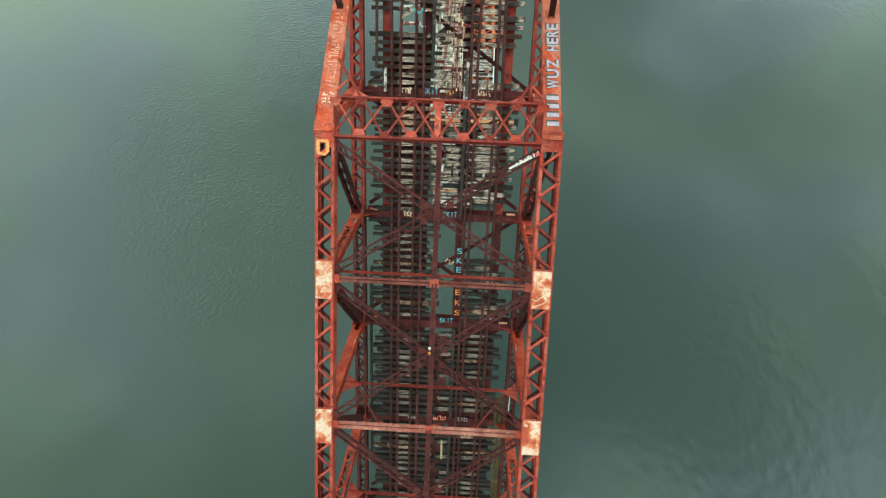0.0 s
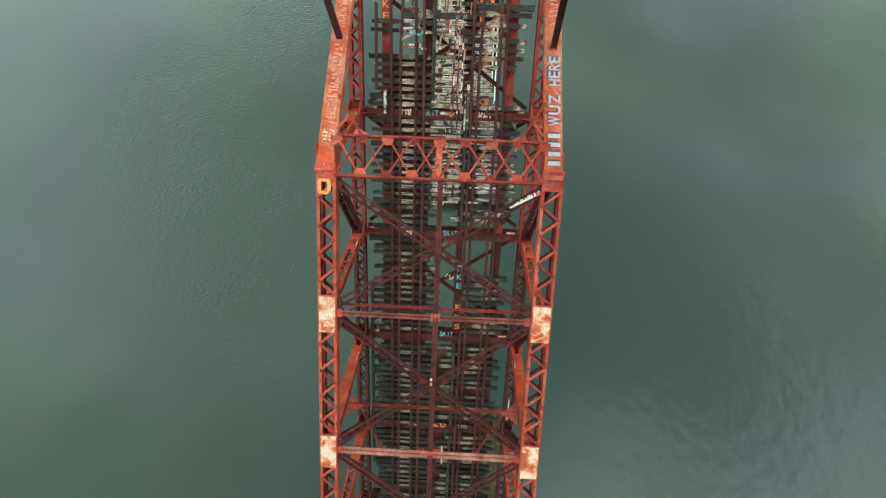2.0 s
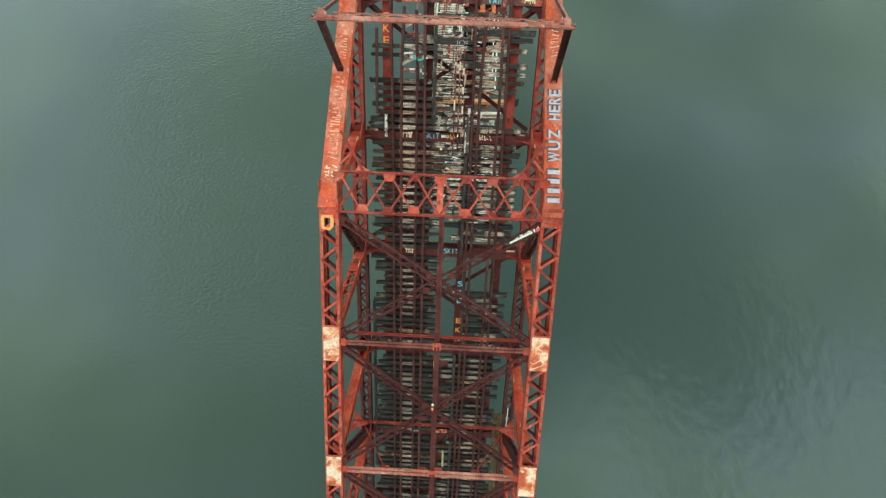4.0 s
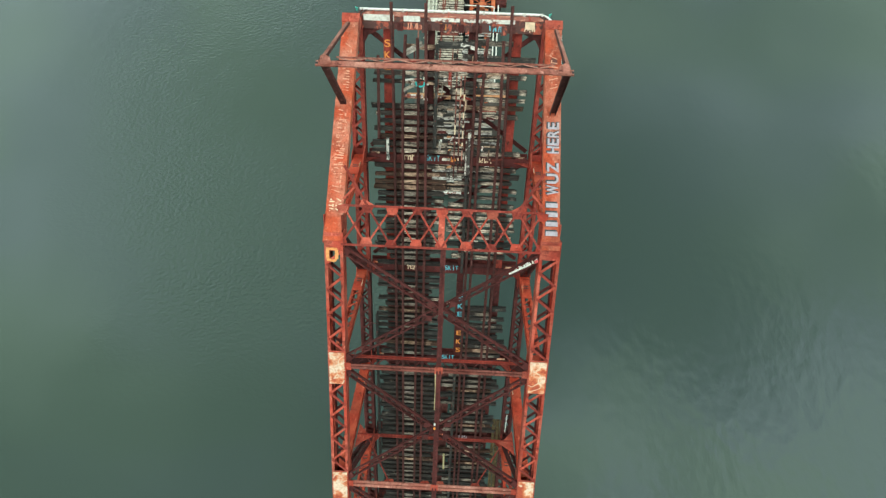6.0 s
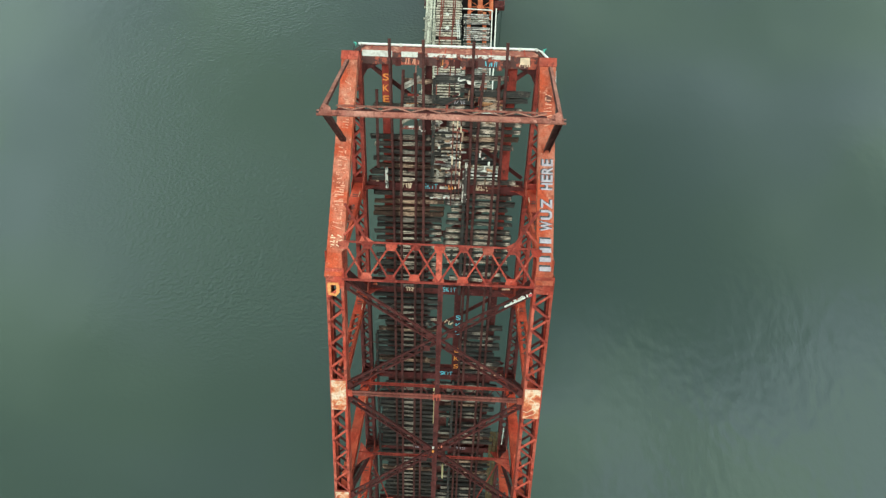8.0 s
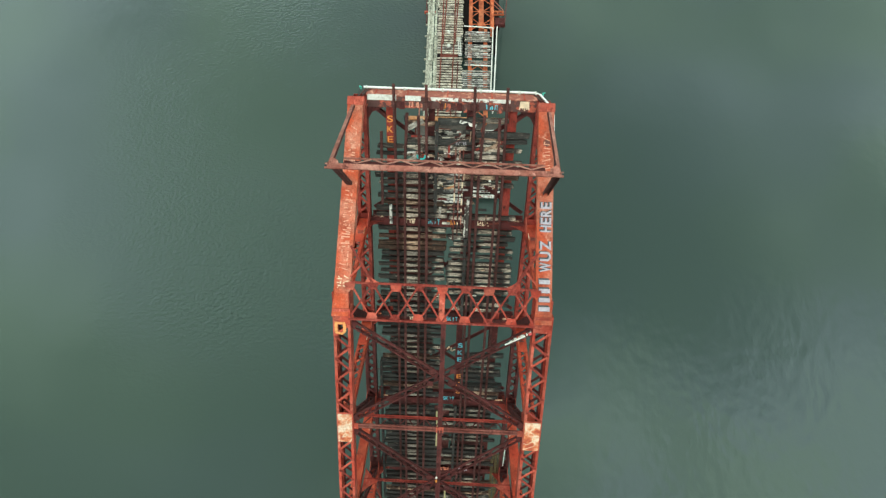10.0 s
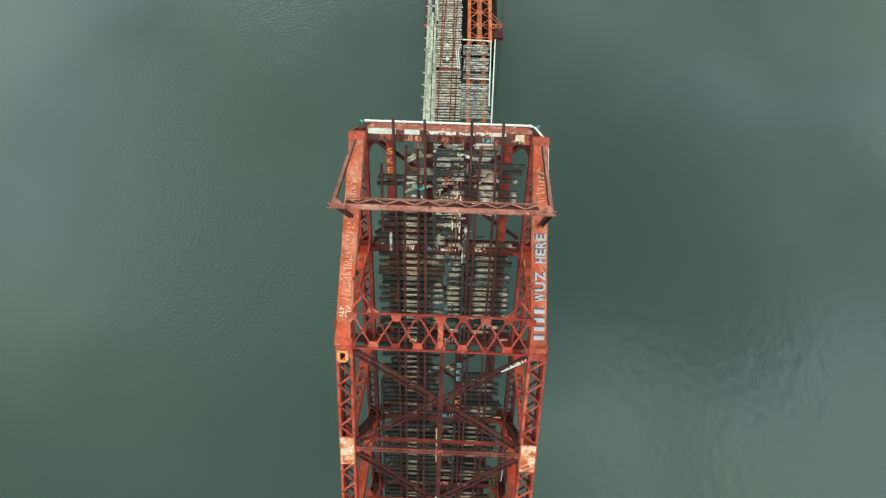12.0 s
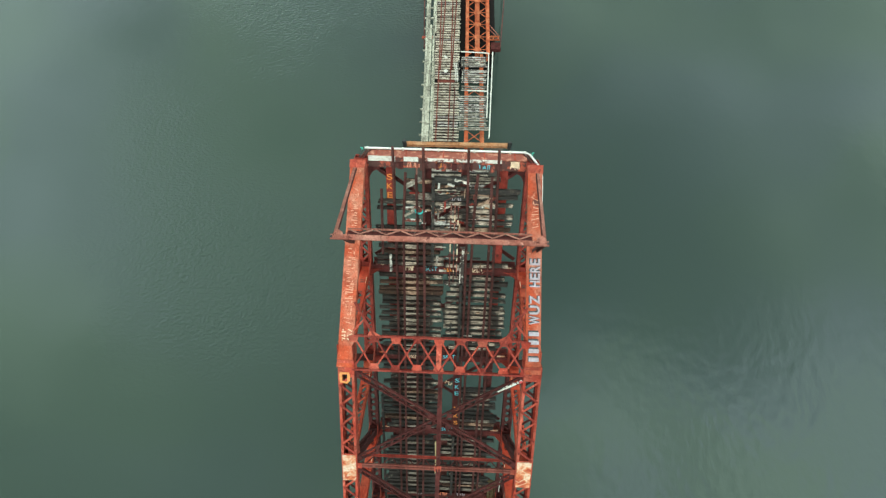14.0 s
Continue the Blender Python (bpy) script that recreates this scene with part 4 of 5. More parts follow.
def writing():
    r, l = truss_right, truss_left
    t, d = r[0], r[3]
    up, left = -d, (-1, 0, 0)
    for mat, off, z, fat in ((SPRAY_DARK, 0.03, 0.0, 0.13), (SPRAY_WHITE, 0.0, 0.006, 0.05)):
        for a in (9.02, 8.64, 8.26, 7.88):
            o = on_post(r, a - off, 0.25 - off, (0.287 if a < 8 else 0.31) + z)
            part("writing_bar", Shape().bar(o, o + V((-0.46, 0, 0)), 0.13 + fat, 0.006, r[5]), mat, t)
        lettering("writing", "WUZ", on_post(r, 7.46 - off, 0.25 - off, 0.285 + z), up, left, 0.62, mat, t, 1.40, "grey-white sprayed letters", fat)
        lettering("writing", "HERE", on_post(r, 5.74 - off, 0.25 - off, 0.285 + z), up, left, 0.62, mat, t, 1.36, "grey-white sprayed letters", fat)
    scrawl("writing_bar", on_post(r, 3.0, 0.2, 0.272), -d, (-1, 0, 0), 1.5, 0.36, 8, WORN_PALE, t, 3, 0.04)
    part("sprayed_disc", Shape().plate([on_post(r, 1.75, 0.02, 0.27) + d * 0.17 * math.cos(i * math.pi / 6) + V((0.15 * math.sin(i * math.pi / 6), 0, 0)) for i in range(12)], 0.01, r[5]), SCRAWL, t, "grey-cream sprayed disc")
    t = l[0]
    scrawl("writing_bar", on_post(l, 8.75, 0.26, 0.272), -d, (-1, 0, 0), 0.85, 0.26, 4, SPRAY_CREAM, t, 5, 0.05)
    scrawl("writing_bar", on_post(l, 8.55, -0.02, 0.272), -d, (-1, 0, 0), 0.60, 0.22, 3, SPRAY_CREAM, t, 15, 0.05)
    scrawl("writing_bar", on_post(l, 7.75, 0.22, 0.272), -d, (-1, 0, 0), 3.6, 0.42, 19, WORN_PALE, t, 6, 0.05)
    scrawl("writing_bar", on_post(l, 3.45, 0.18, 0.272), -d, (-1, 0, 0), 2.2, 0.34, 9, WORN_PALE, t, 7, 0.045)
    # orange ring on the chord, below the portal
    x = XC - HALF
    for a, b, w in (((-0.19, -7.62), (-0.19, -8.08), 0.13), ((0.17, -7.66), (0.17, -7.98), 0.13), ((-0.24, -7.62), (0.2, -7.62), 0.11), ((-0.22, -8.06), (0.08, -8.12), 0.11), ((0.06, -8.12), (0.20, -7.96), 0.11)):
        part("sprayed_stroke", Shape().bar((x + a[0], a[1], top(a[1]) + 0.045 + 0.002 * w), (x + b[0], b[1], top(b[1]) + 0.045 + 0.002 * w), w, 0.006 + 0.05 * (w - 0.1)), SPRAYED, t, "thick orange sprayed ring")
    for data, sx in ((l, -1), (r, 1)):
        for k in range(3):
            y = NODES[k]
            px = XC + sx * HALF - sx * 0.2
            part("sprayed_patch", Shape().bar((px, y + 0.02, 1.05 + 0.5 * k), (px, y - 0.05, 1.6 + 0.5 * k), 0.02, 0.34, (0, 1, 0)), PLATE, data[0], "orange sprayed patch")
            part("sprayed_patch", Shape().bar((px - sx * 0.3, y + 0.15, -0.12), (px - sx * 0.75, y + 0.15, -0.12), 0.3, 0.02), SCRAWL if k == 0 else PLATE, data[0], "sprayed patch")
    # tags on floor beams and stringers
    n = 0
    paints = {"cyan_spray": "turquoise", "orange_spray": "orange", "cream_spray": "cream", "salmon_spray": "salmon", "white_spray": "white"}
    for x, y, w, h, k, mat in (
            (-2.30, -6.16, 0.50, 0.30, 4, SPRAY_CREAM), (-0.16, -6.16, 0.42, 0.28, 3, SPRAY_ORANGE), (1.35, -6.16, 0.62, 0.30, 5, SPRAY_CREAM), (-2.15, -12.28, 0.48, 0.32, 4, SPRAY_CREAM),
            (-0.35, -24.42, 0.85, 0.34, 6, SPRAY_TAG), (-1.75, -24.42, 0.5, 0.30, 4, SPRAY_WHITE), (1.1, -24.42, 0.62, 0.30, 5, SPRAY_WHITE)):
        n += 1
        g = thing("sprayed_tag", LEAF, paints[mat.name] + " sprayed writing on a floor beam", "graffiti", "tags on the floor beams")
        scrawl("tag", (x, y, -0.035), (1, 0, 0), (0, 1, 0), w, h, k, mat, g, 20 + n, 0.05)
    for x, y in ((-1.25, -6.14), (-0.10, -12.20), (-0.08, -18.16)):
        g = thing("sprayed_tag", LEAF, "turquoise sprayed letters SKIT on a floor beam", "graffiti", "tags on the floor beams")
        lettering("letter", "SKIT", (x, y, -0.045), (1, 0, 0), (0, 1, 0), 0.40, SPRAY_CYAN, g, 0.74, "", 0.0)
    for x, z, mat, places in ((0.70, -0.285, SPRAY_CYAN, ((-14.25, "S"), (-14.78, "K"), (-15.30, "E"))), (0.70, -0.285, SPRAY_ORANGE, ((-16.6, "E"), (-17.2, "K"), (-17.8, "S"))), (-3.2, -0.285, SPRAY_ORANGE, ((-0.95, "S"), (-1.45, "K"), (-1.95, "E")))):
        g = thing("sprayed_tag", LEAF, paints[mat.name] + " sprayed letters down a stringer", "graffiti", "tags on the stringers")
        for y, letter in places:
            lettering("letter", letter, (x, y, z), (1, 0, 0), (0, 1, 0), 0.44, mat, g, 0.32, "", 0.02)
    for x, y, w, mat in ((-3.55, 0.10, 0.0, None), (-2.2, -0.22, 0.75, SPRAY_PALE), (1.45, -0.24, 0.60, SPRAY_CYAN), (2.95, -0.18, 0.55, SPRAY_CREAM), (-0.7, -0.2, 0.5, SPRAY_ORANGE)):
        if mat:
            n += 1
            g = thing("sprayed_tag", LEAF, "sprayed writing on the end floor beam", "graffiti", "tags on the end beam")
            bars_of_writing("tag", (x, y + 0.06, 0.03), (1, 0, 0), (0, 1, 0), w, 0.30, 5, mat, g, 50 + n)
    g = thing("sprayed_tag", LEAF, "cream sprayed square at the end of the floor beam", "graffiti", "tags on the end beam")
    part("square", Shape().bar((3.0, 0.17, 0.045), (3.42, 0.17, 0.045), 0.30, 0.01), SPRAY_CREAM, g)
    # white and red tag along the brace under the portal
    g = thing("sprayed_tag", LEAF, "white and red writing along a diagonal brace", "graffiti")
    a, b = V((2.80, -8.32, top(-8.32) - 0.10)), V((4.0, -7.66, top(-7.66) - 0.10))
    dr = (b - a).normalized()
    bars_of_writing("tag", a, dr, V((0, 0.1, 1)).cross(dr), 1.35, 0.17, 14, WHITE, g, 71, "", 1.3)
    part("white_stroke", Shape().bar(a - dr * 0.25 + V((0, 0.05, 0.012)), a + dr * 0.7 + V((0, 0.05, 0.012)), 0.07, 0.008), WHITE, g)
    part("red_bar", Shape().bar(a + dr * 0.85 + V((0, 0.05, 0.01)), a + dr * 1.0 + V((0, 0.05, 0.01)), 0.12, 0.01), SPRAY_RED, g)


writing()


# ---- loose things on the leaf ----
def loose_things():
    rnd = random.Random(12)
    for i in range(3):
        g = thing("flaking_pipe", LEAF, "thin pipe with flaking white paint", "pipe", "pipes beside the track")
        x = (0.13, 0.33, 0.50)[i]
        part("pipe", Shape().tube([(x, -1.9 - 0.15 * i, 0.30), (x + 0.02, -6.9 + 0.3 * i, 0.30)], 0.032, 6), RAIL, g)
        y = -2.0
        while y > -6.0:
            l = rnd.uniform(0.08, 0.5)
            part("paint_flake", Shape().tube([(x + 0.004 * (-y - 1.9), y, 0.302), (x + 0.004 * (-y - 1.9 + l), y - l, 0.302)], 0.034, 6), (SPRAY_CREAM, FADED, FARRAIL)[int(rnd.random() * 3)], g)
            y -= l + rnd.uniform(0.05, 0.4)
    g = thing("side_pipe", LEAF, "dark upright pipe beside the track", "pipe")
    part("pipe", Shape().tube([(-3.42, -1.25, 0.25), (-3.45, -5.0, 0.25)], 0.07, 8), RAIL, g)
    for i in range(45):
        x, y = rnd.uniform(-0.75, 1.0), rnd.uniform(-3.3, -6.2)
        if i % 4 == 0:
            x, y = rnd.uniform(-2.3, 2.6), rnd.uniform(-3.3, -6.0)
        if i % 9 == 0:
            x, y = rnd.uniform(-0.2, 2.3), rnd.uniform(-8.2, -11.0)
        l, w = round(rnd.uniform(0.15, 0.6), 1), rnd.choice((0.05, 0.08, 0.12))
        a = rnd.choice((0, 0, 0, 0.15, -0.2, 1.5))
        mat = rnd.choice((BLEACHED, PLANK, TIE_GREY, TIE_DARK, BROWN_TIE, TIE_DARK, TIE_DARK, MAROON, RAIL, FLAKED if i % 3 == 0 else FARRAIL))
        g = thing("loose_board", LEAF, "broken piece of weathered board lying on the deck", "board", "loose boards on the leaf")
        dx, dy = math.cos(a) * l / 2, math.sin(a) * l / 2
        piece("board", (x - dx, y - dy, 0.15), (x + dx, y + dy, 0.15), w, 0.06, mat, g)
    # trodden mess of short timbers and scrap between the tip and the first ties
    for i in range(40):
        x, y = rnd.choice((rnd.uniform(-0.8, 2.4), rnd.uniform(-2.2, -1.2), rnd.uniform(-0.8, 0.8))), rnd.uniform(-0.45, -3.2)
        l, w = rnd.choice((0.2, 0.3, 0.5, 0.8)), rnd.choice((0.05, 0.07, 0.10, 0.15))
        a = rnd.choice((0, 0, 0, 0.1, -0.25, 0.5, 1.5, 1.55))
        mat = rnd.choice((FARTIE, FLAKED_TIMBER, FLAKED, DULLRED, DULLRED, FADED, BROWN_TIE, BROWN_TIE, TIE_DARK, TIE_DARK, MAROON, FARRAIL, FARRAIL, RAIL, FARTIE, ORANGE if i % 4 == 0 else RAIL))
        g = thing("deck_scrap", LEAF, "broken timber or rusted scrap lying near the tip", "scrap", "scrap near the tip")
        dx, dy, z = math.cos(a) * l / 2, math.sin(a) * l / 2, 0.10 + 0.02 * (i % 3)
        piece("scrap", (x - dx, y - dy, z), (x + dx, y + dy, z), w, 0.05, mat, g)
    for k in range(9):
        for x0, x1, m3 in ((-2.15, -0.35, (TIE_GREY, BROWN_TIE, TIE)), (0.35, 2.55, (TIE_RIGHT, TIE_GREY_RIGHT, BROWN_TIE))):
            y = -0.62 - 0.29 * k + rnd.uniform(-0.05, 0.05)
            if rnd.random() < (0.4 if x0 < 0 else 0.3):
                g = thing("short_tie", LEAF, "short split tie between the rails near the tip", "railroad tie", "short ties at the tip")
                ragged("tie", (x0 + rnd.uniform(-0.15, 0.3), y, 0.02), (x1 + rnd.uniform(-0.4, 0.1), y + rnd.uniform(-0.06, 0.06), 0.02), rnd.choice((0.14, 0.18, 0.22)), 0.14, rnd.choice(m3), g, k % 3)
    # heavy dark timbers across the opening behind the end beam
    for x0, x1, y, w in ((-0.75, 0.95, -0.74, 0.30), (-0.75, 1.05, -1.72, 0.28), (1.1, 3.55, -1.32, 0.26), (2.3, 3.5, -1.62, 0.2)):
        g = thing("heavy_timber", LEAF, "heavy dark split timber across the rails near the tip", "timber", "heavy timbers at the tip")
        ragged("timber", (x0, y, 0.04), (x1, y + 0.03, 0.04), w, 0.2, TIE_DARK, g, 1)
    g = thing("sprayed_tag", LEAF, "small white scrawl on a dark timber near the tip", "graffiti")
    scrawl("tag", (0.05, -1.82, 0.16), (1, 0, 0), (0, 1, 0), 0.62, 0.17, 4, SPRAY_WHITE, g, 91, 0.03)
    g = thing("bent_conduit", LEAF, "bent conduit with flaking white paint", "pipe")
    part("pipe", Shape().tube([(0.72, -5.0, 0.2), (0.72, -6.72, 0.2), (0.66, -6.8, 0.2), (-0.1, -6.8, 0.2)], 0.04, 6), FLAKED_TIMBER, g)
    g = thing("leaning_board", LEAF, "pale board leaning among the rails near the tip", "board")
    piece("board", (-2.25, -1.15, 0.1), (-1.45, -0.70, 0.1), 0.24, 0.06, BLEACHED, g)
    g = thing("hose", LEAF, "loop of turquoise hose caught on the deck", "hose")
    part("loop", Shape().tube([(-1.52 + 0.2 * math.cos(k), -2.4 + 0.16 * math.sin(k), 0.25) for k in [math.pi * (0.9 + 0.2 * i) for i in range(7)]], 0.045, 6), plain("turquoise_hose", (0.02, 0.45, 0.46), 0.5), g)
    g = thing("side_walkway", LEAF, "ochre timber walkway planks beside the track", "walkway")
    for k in range(3):
        piece("plank", (3.30 + 0.24 * k, -22.6, 0.02), (3.42 + 0.24 * k, -30.0, 0.02), 0.20, 0.06, YELLOW, g)
    g = thing("pale_conduit", LEAF, "pale yellowed conduit lying between the tracks", "pipe", "conduits between the tracks")
    part("pipe", Shape().tube([(-0.42, -18.9, 0.2), (-0.38, -20.4, 0.2), (-0.40, -21.9, 0.2)], 0.05, 6), YELLOWED, g)
    g = thing("pale_conduit", LEAF, "short yellowed conduit lying between the tracks", "pipe", "conduits between the tracks")
    part("pipe", Shape().tube([(0.28, -25.6, 0.2), (0.30, -26.9, 0.2)], 0.06, 6), YELLOWED, g)
    g = thing("hand_line", LEAF, "thin dark rod from the truss to the guard timber", "rod")
    part("rod", Shape().tube([(-4.2, -15.7, 0.2), (-3.7, -15.7, 0.25)], 0.035, 6), RAIL, g)
    g = thing("sprayed_tag", LEAF, "small cream and orange scrawl on a lateral brace under the deck", "graffiti")
    scrawl("tag", (0.02, -15.0, -1.02), (1, -0.5, 0), (0.5, 1, 0), 0.5, 0.3, 3, SPRAY_CREAM, g, 81, 0.06)
    for y, z, mat in ((-15.55, 0.03, WHITE), (-15.75, 0.02, SPRAY_ORANGE)):
        g = thing("small_lamp", LEAF, "small worn lamp clipped to the centre strut" if mat is WHITE else "small orange cap clipped to the centre strut", "lamp", "small lamps")
        part("cap", Shape().tube([(XC + 0.02, y, top(y) - 0.05), (XC + 0.02, y + 0.06, top(y) + 0.05), (XC + 0.02, y + 0.12, top(y) + 0.06)], 0.05, 8), mat, g)
    g = thing("white_side_pipe", LEAF, "thin white pipe along the side walkway", "pipe")
    part("pipe", Shape().tube([(4.02, -21.9, 0.35), (3.99, -23.3, 0.35)], 0.028, 6), WHITE, g)


loose_things()

# ---- far fixed span: world axes, deck at six metres ----
FAR = pose(0.6, 0, 6.0, 0, 0, 0.9)


def far_span():
    y0, y1, mid = 24.0, 62.0, 37.9
    t = thing("fixed_span", FAR, "orange steel deck span over the river", "bridge span")
    for x, a, b in ((1.10, y0, mid), (2.98, y0, mid), (1.15, mid, y1), (2.47, mid, y1), (3.85, mid, y1)):
        part("girder", Shape().ibeam((x, a, -0.75), (x, b, -0.75), 0.42 if a == y0 else 0.40 if x != 2.47 else 0.56, 1.2), ORANGE, t)
    # Wide near-black stringers: shade between the far ties put into their colour.
    for x in (-2.75, -1.65, -0.55):
        part("stringer", Shape().ibeam((x, y0, -0.80), (x, y1, -0.80), 0.95, 0.9), NEAR_BLACK, t, "near-black stringer under the ties, shade in its colour")
    y = mid + 0.8
    while y < y1 - 1.2:
        for xa, sx in ((1.15, -1), (3.85, 1)):
            for e in (1.1, -1.1):
                piece("lateral_brace", (2.47 + sx * 0.2, y, -0.125), (xa, y + e, -0.125), 0.09, 0.03, ORANGE, t)
            piece("cross_piece", (2.47, y, -0.15), (xa, y, -0.15), 0.08, 0.04, ORANGE, t)
        part("gusset_plate", Shape().plate([(2.47 + a, y + b, -0.115) for a, b in ((-0.42, -0.12), (-0.2, -0.34), (0.2, -0.34), (0.42, -0.12), (0.42, 0.12), (0.2, 0.34), (-0.2, 0.34), (-0.42, 0.12))], 0.02, (0, 0, 1)), ORANGE, t)
        y += 2.2
    for y in (24.1, 31.0):
        for k in (0, 1):
            piece("lateral_brace", ((1.1, 2.98)[k], y, -0.13 + 0.012 * k), ((2.98, 1.1)[k], y + 1.7, -0.13 + 0.012 * k), 0.09, 0.03, ORANGE, t)
    part("pier_beam", Shape().ibeam((-5.9, y0 - 0.22, -0.2), (6.0, y0 - 0.22, -0.2), 0.46, 0.4), TAN, t, "tan and orange beam across the pier")
    for x in (-6.05, 6.15):
        part("pier_post", Shape().bar((x, y0 - 0.42, -0.5), (x, y0 - 0.42, 0.7), 0.35, 0.35), BLACK, t)
    for y, deep in ((y0 - 0.4, 2.2), (47.0, 15.0)):
        p = thing("stone_pier", FAR, "plain dark stone bridge pier standing in the river", "bridge pier", "river piers", "structure")
        xa, xb = (-5.0, 5.4) if deep < 3 else (-2.6, 4.75)
        # The long far pier is near-black: shade around the girders put into colour.
        part("shaft", Shape().bar((xa, y, -4.2), (xb, y, -4.2), deep, 5.0), STONE if deep < 3 else NEAR_BLACK, p)
        part("coping", Shape().bar((xa - 0.1, y, -1.50), (xb + 0.1, y, -1.50), deep + 0.3, 0.3), STONE if deep < 3 else NEAR_BLACK, p)
    rnd = random.Random(31)
    for i in range(70):
        l, w = rnd.choice((0.6, 1.0, 1.6, 2.4)), rnd.choice((0.10, 0.16, 0.22))
        x, y = rnd.uniform(-2.9, 3.4), y0 - rnd.uniform(0.9, 1.6)
        lay = rnd.choice((0, 0, 0, 0.2, -0.15, 1.5))
        mat = rnd.choice((BLEACHED, BLEACHED, FARTIE, PLANK, TIE_DARK, FARRAIL, WHITE, NEAR_BLACK))
        b = thing("pier_timber", FAR, "loose weathered timber lying on the river pier", "timber", "timbers on the pier")
        dx, dy = math.cos(lay) * l / 2, math.sin(lay) * min(l, 0.8) / 2
        piece("timber", (x - dx, y - dy, -1.30 + 0.07 * (i % 4)), (x + dx, y + dy, -1.30 + 0.07 * (i % 4)), w, 0.14, mat, b)
    # low timber stage at the foot of the pier
    st = thing("timber_stage", FAR, "low weathered timber stage at the foot of the pier", "timber stage")
    # Added sheet whose near-black colour is the shade between the planks.
    part("under_boarding", Shape().bar((-2.9, 18.6, -5.55), (1.6, 18.6, -5.55), 8.2, 0.1).bar((1.6, 19.8, -5.55), (4.9, 19.8, -5.55), 5.8, 0.1), NEAR_BLACK, st, "near-black sheet added under the planks to darken their gaps")
    for xa, xb, ya in ((-2.9, 1.55, 14.6), (1.65, 4.95, 17.0)):
        y = ya
        while y < 22.4:
            ragged("plank", (xa + rnd.uniform(-0.2, 0.1), y, -5.35), (xb + rnd.uniform(-0.2, 0.1), y + rnd.uniform(-0.05, 0.05), -5.35), rnd.choice((0.20, 0.26, 0.32)), 0.12, rnd.choice((PLANK, PLANK, BLEACHED, FARTIE, TIE_DARK, BROWN_TIE)), st, rnd.randrange(3))
            y += rnd.choice((0.36, 0.42, 0.5))
        part("edge_beam", Shape().bar((xa, ya - 0.25, -5.3), (xb, ya - 0.25, -5.3), 0.16, 0.25), FLAKED, st, "rusted edge beam with old cream paint")
    for i in range(34):
        x, y = rnd.uniform(-2.6, 4.6), rnd.uniform(17.2, 22.2)
        l, lay = rnd.choice((0.3, 0.5, 0.9)), rnd.choice((0, 0.3, -0.4, 1.5))
        b = thing("stage_scrap", FAR, "painted or rusted scrap lying on the timber stage", "scrap", "scrap on the stage")
        dx, dy = math.cos(lay) * l / 2, math.sin(lay) * l / 2
        piece("scrap", (x - dx, y - dy, -5.24), (x + dx, y + dy, -5.24), rnd.choice((0.1, 0.16, 0.24)), 0.1, rnd.choice((ORANGE, FLAKED, WHITE, TAN, YELLOW, RAIL)), b)
    for i in range(9):
        b = thing("pier_fender_timber", FAR, "horizontal timber bolted to the face of the pier", "timber", "fender timbers")
        piece("timber", (-3.4, y0 - 1.65 - 0.05 * (i % 2), -1.7 - 0.42 * i), (3.9, y0 - 1.65 - 0.05 * (i % 2), -1.7 - 0.42 * i), 0.22, 0.26, (FARTIE, PLANK, TIE_DARK)[i % 3], b, (0, -1, 0))
    rnd = random.Random(9)
    j = lambda s: rnd.uniform(-s, s)
    tr = thing("far_track", FAR, "rust-red rails on pale weathered ties", "railroad track")
    for pts in (((-2.48, y0 + 0.1), (-2.34, 37.5), (-2.34, y1)), ((-1.04, y0 + 0.1), (-0.86, 37.5), (-0.78, y1))):
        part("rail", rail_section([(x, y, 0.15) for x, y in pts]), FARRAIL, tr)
    for pts in (((-2.22, 35.0), (-1.83, 46.2), (-1.28, y1)), ((-0.76, 35.0), (-0.36, 46.2), (0.2, y1))):
        part("diverging_rail", rail_section([(x, y, 0.14) for x, y in pts]), FARRAIL, tr)
    part("contact_rail", rail_section([(-0.46, y0 + 0.1, 0.13), (-0.36, 32.2, 0.13)]), RAIL, tr)
    y = y0 + 0.25
    while y < y1:
        if not 32.95 < y < 33.5:
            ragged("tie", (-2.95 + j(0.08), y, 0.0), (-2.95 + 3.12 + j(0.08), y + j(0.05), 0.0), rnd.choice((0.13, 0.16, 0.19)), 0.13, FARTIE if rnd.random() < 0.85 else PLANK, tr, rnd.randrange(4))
        y += rnd.uniform(0.38, 0.44)
    for y in (33.05, 33.22, 33.4):
        piece("cross_bar", (-2.5, y, -0.05), (-0.4, y, -0.05), 0.12, 0.1, FARRAIL, tr)
    wk = thing("timber_walkway", FAR, "grey timber walkway of long weathered boards", "walkway")
    for x, w in ((-4.10, 0.26), (-3.83, 0.26), (-3.56, 0.26), (-3.19, 0.24), (-2.98, 0.16)):
        y = y0
        while y < y1:
            l = round(rnd.uniform(3.0, 5.2), 1)
            if rnd.random() < 0.95:
                piece("board", (x + j(0.025) + 0.10 - 0.006 * (y - y0), y, 0.08 + j(0.012)), (x + j(0.025) + 0.10 - 0.006 * (y + l - y0), y + l - 0.03, 0.08 + j(0.012)), w, 0.06, BOARD, wk)
            y += l
    y = y0 + 1
    while y < y1:
        piece("bearer", (-4.46, y, -0.05), (-2.98, y, -0.05), 0.16, 0.16, BOARD, wk)
        y += 1.9
    pf = thing("timber_platform", FAR, "patchy grey timber platform on the orange girders", "platform")
    y = 26.5
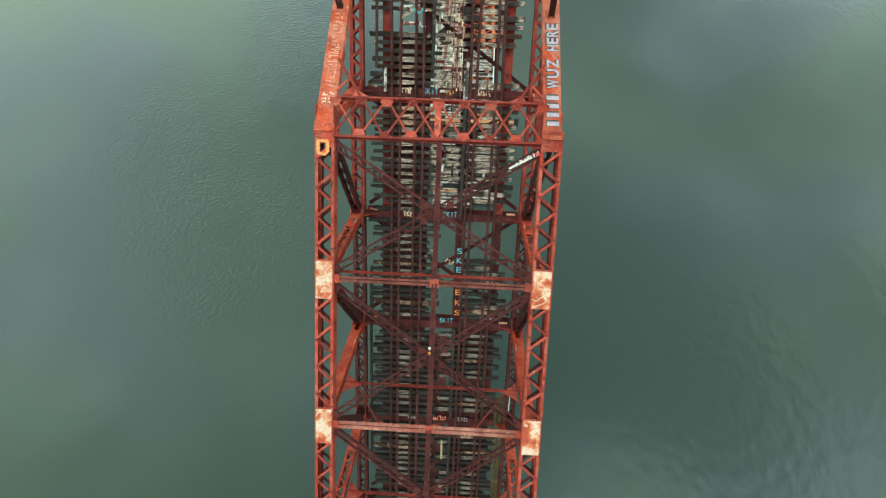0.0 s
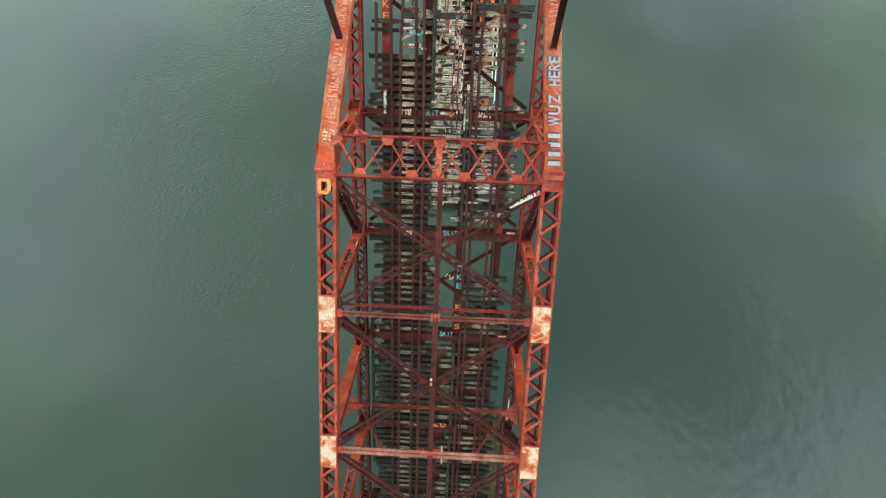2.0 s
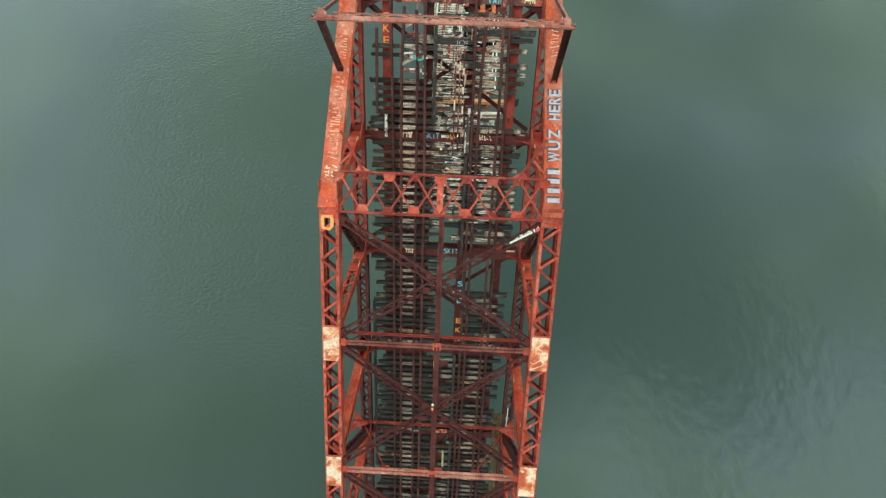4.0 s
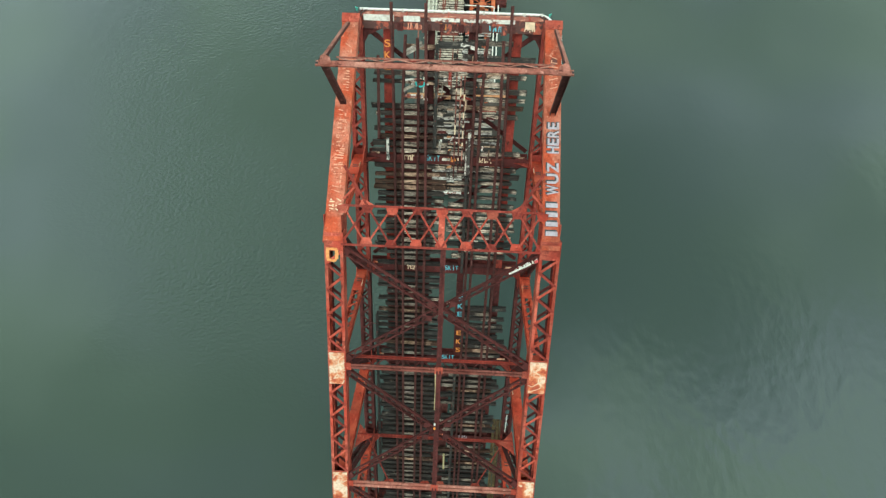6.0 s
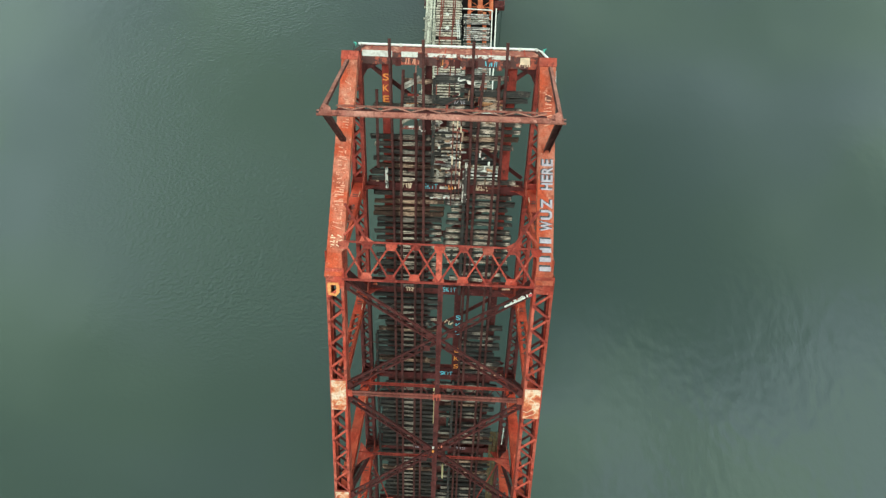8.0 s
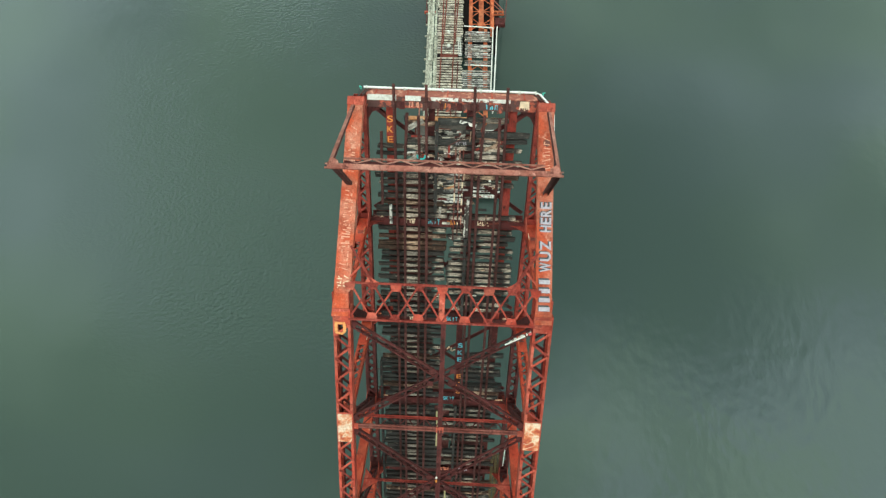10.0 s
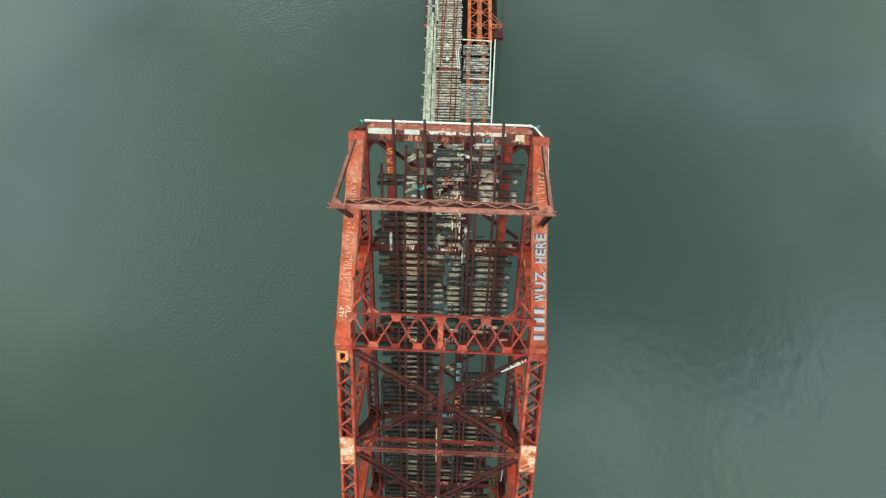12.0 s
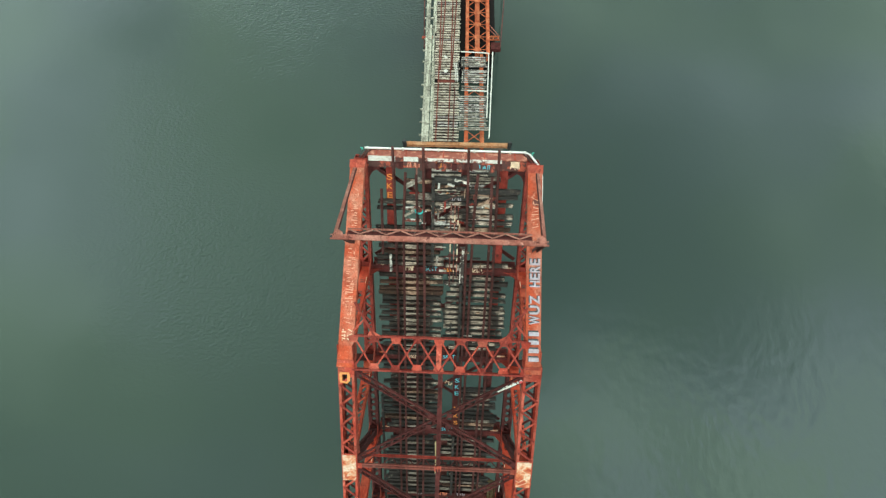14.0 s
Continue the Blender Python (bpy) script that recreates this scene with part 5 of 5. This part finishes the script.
    while y < 37.4:
        if not (31.0 < y < 31.8 or rnd.random() < 0.02):
            a = 0.22 + j(0.12) if y < 31 else 0.42 + j(0.12)
            ragged("plank", (a, y, 0.0), (3.55 + j(0.15), y + j(0.06), 0.0), rnd.choice((0.10, 0.13, 0.16)), 0.10, PLANK if rnd.random() < 0.5 else BLEACHED, pf, rnd.randrange(4))
        y += rnd.uniform(0.26, 0.36)
    for y in (25.85, 26.12):
        piece("plank", (0.15, y, 0.0), (3.9, y + 0.03, 0.0), 0.14, 0.12, BLEACHED, pf)
    gr = thing("pipe_guard_rail", FAR, "white-painted guard rail round the timber platform", "guard rail")
    for a, b in (((3.52, 27.3, 0.4), (3.86, 37.5, 0.4)), ((3.73, 24.2, 0.8), (4.34, 37.4, 0.8)), ((0.3, 37.7, 0.45), (3.9, 37.5, 0.45)), ((1.15, 31.45, 0.4), (3.6, 31.35, 0.4))):
        piece("rail_board", a, b, 0.13, 0.07, WHITE, gr)
    for k in (0.05, 0.28, 0.55, 0.8, 0.98):
        x, y = 3.73 + 0.61 * k, 24.2 + 13.2 * k
        part("post", Shape().bar((x, y, -0.3), (x, y, 0.78), 0.10, 0.10, (0, 1, 0)), WHITE, gr)
    ps = thing("standing_pipes", FAR, "two pale pipes lying beside the far track", "pipe")
    for x in (-0.42, -0.20):
        part("pipe", Shape().tube([(x, 36.0, 0.25), (x + 0.2, 33.0, 0.25)], 0.055, 8), WHITE, ps)
    fr = thing("loose_pipework", FAR, "black pipe frame at the edge of the platform", "pipe frame")
    part("pipe", Shape().tube([(0.0, 36.3, 0.3), (1.0, 36.25, 0.3)], 0.05, 6), BLACK, fr)
    for x in (0.05, 0.65):
        part("upright", Shape().tube([(x, 36.3, 0.3), (x + 0.1, 33.0, 0.3)], 0.05, 6), BLACK, fr)
    for x, y, k in ((-1.56, 37.05, 0), (-1.52, 34.75, 1)):
        bag = thing("white_bag", FAR, "crumpled white plastic bag lying between the rails", "bag", "white bags")
        sh = Shape()
        rb = random.Random(60 + k)
        for c in range(3):
            o, n = V((rb.uniform(-0.12, 0.12), rb.uniform(-0.12, 0.12), 0.0)), len(sh.v)
            sh.v += [o + V((math.cos(a) * r * rb.uniform(0.8, 1.25), math.sin(a) * r * rb.uniform(0.8, 1.25), z)) for r, z in ((0.16, 0.0), (0.20, 0.09), (0.11, 0.19)) for a in [math.pi * i / 4 for i in range(8)]]
            sh.v.append(o + V((0.02, 0.0, 0.24)))
            sh.f += [(n + 8 * r + i, n + 8 * r + (i + 1) % 8, n + 8 * r + 8 + (i + 1) % 8, n + 8 * r + 8 + i) for r in (0, 1) for i in range(8)]
            sh.f += [(n + 16 + i, n + 16 + (i + 1) % 8, n + 24) for i in range(8)]
        ob = part("bag", sh, WHITE, bag)
        ob.location = (x, y, 0.07)
    fd = thing("side_fender", FAR, "dark rusted side frame hung from the span", "fender", "side fenders")
    part("wale", Shape().bar((-4.40, 39.3, -0.6), (-5.1, y1, -0.6), 0.16, 0.3), RAIL, fd)
    part("outrigger", Shape().bar((-4.75, 41.0, -0.5), (-3.0, 41.0, -0.5), 0.26, 0.26), RED, fd)
    part("dark_panel", Shape().bar((-4.5, 39.7, -1.0), (-4.2, 39.7, -1.0), 0.8, 0.3), NEAR_BLACK, fd, "near-black panel")
    fd = thing("side_fender", FAR, "dark rusted side frame on an orange bracket", "fender", "side fenders")
    part("wale", Shape().bar((5.42, 39.4, -0.6), (7.2, y1, -0.6), 0.14, 0.3), RAIL, fd)
    for y in (40.7, 41.25):
        part("outrigger", Shape().bar((4.0, y, -0.4), (5.35, y, -0.4), 0.12, 0.2), ORANGE, fd)
    for x in (4.55, 5.2):
        part("bracket_post", Shape().bar((x, 40.65, -0.4), (x, 41.3, -0.4), 0.16, 0.2), ORANGE, fd)
    part("dark_panel", Shape().bar((4.25, 39.9, -0.9), (5.5, 39.9, -0.9), 1.15, 0.5), MAROON, fd, "dark rusted box")
    piece("stay", (4.05, 43.2, -0.3), (5.3, 41.3, -0.3), 0.07, 0.06, GANTRY, fd)
    piece("stay", (4.05, 42.4, -0.3), (4.9, 41.3, -0.3), 0.07, 0.06, GANTRY, fd)
    return t


far_span()

# ---- heel pier of the leaf ----
hp = thing("heel_pier", pose(0, -22.5, 0), "plain stone pier under the heel of the leaf", "bridge pier", "river piers", "structure")
part("shaft", Shape().bar((-6, 0, 3.2), (6, 0, 3.2), 5.0, 6.4), CONCRETE, hp)
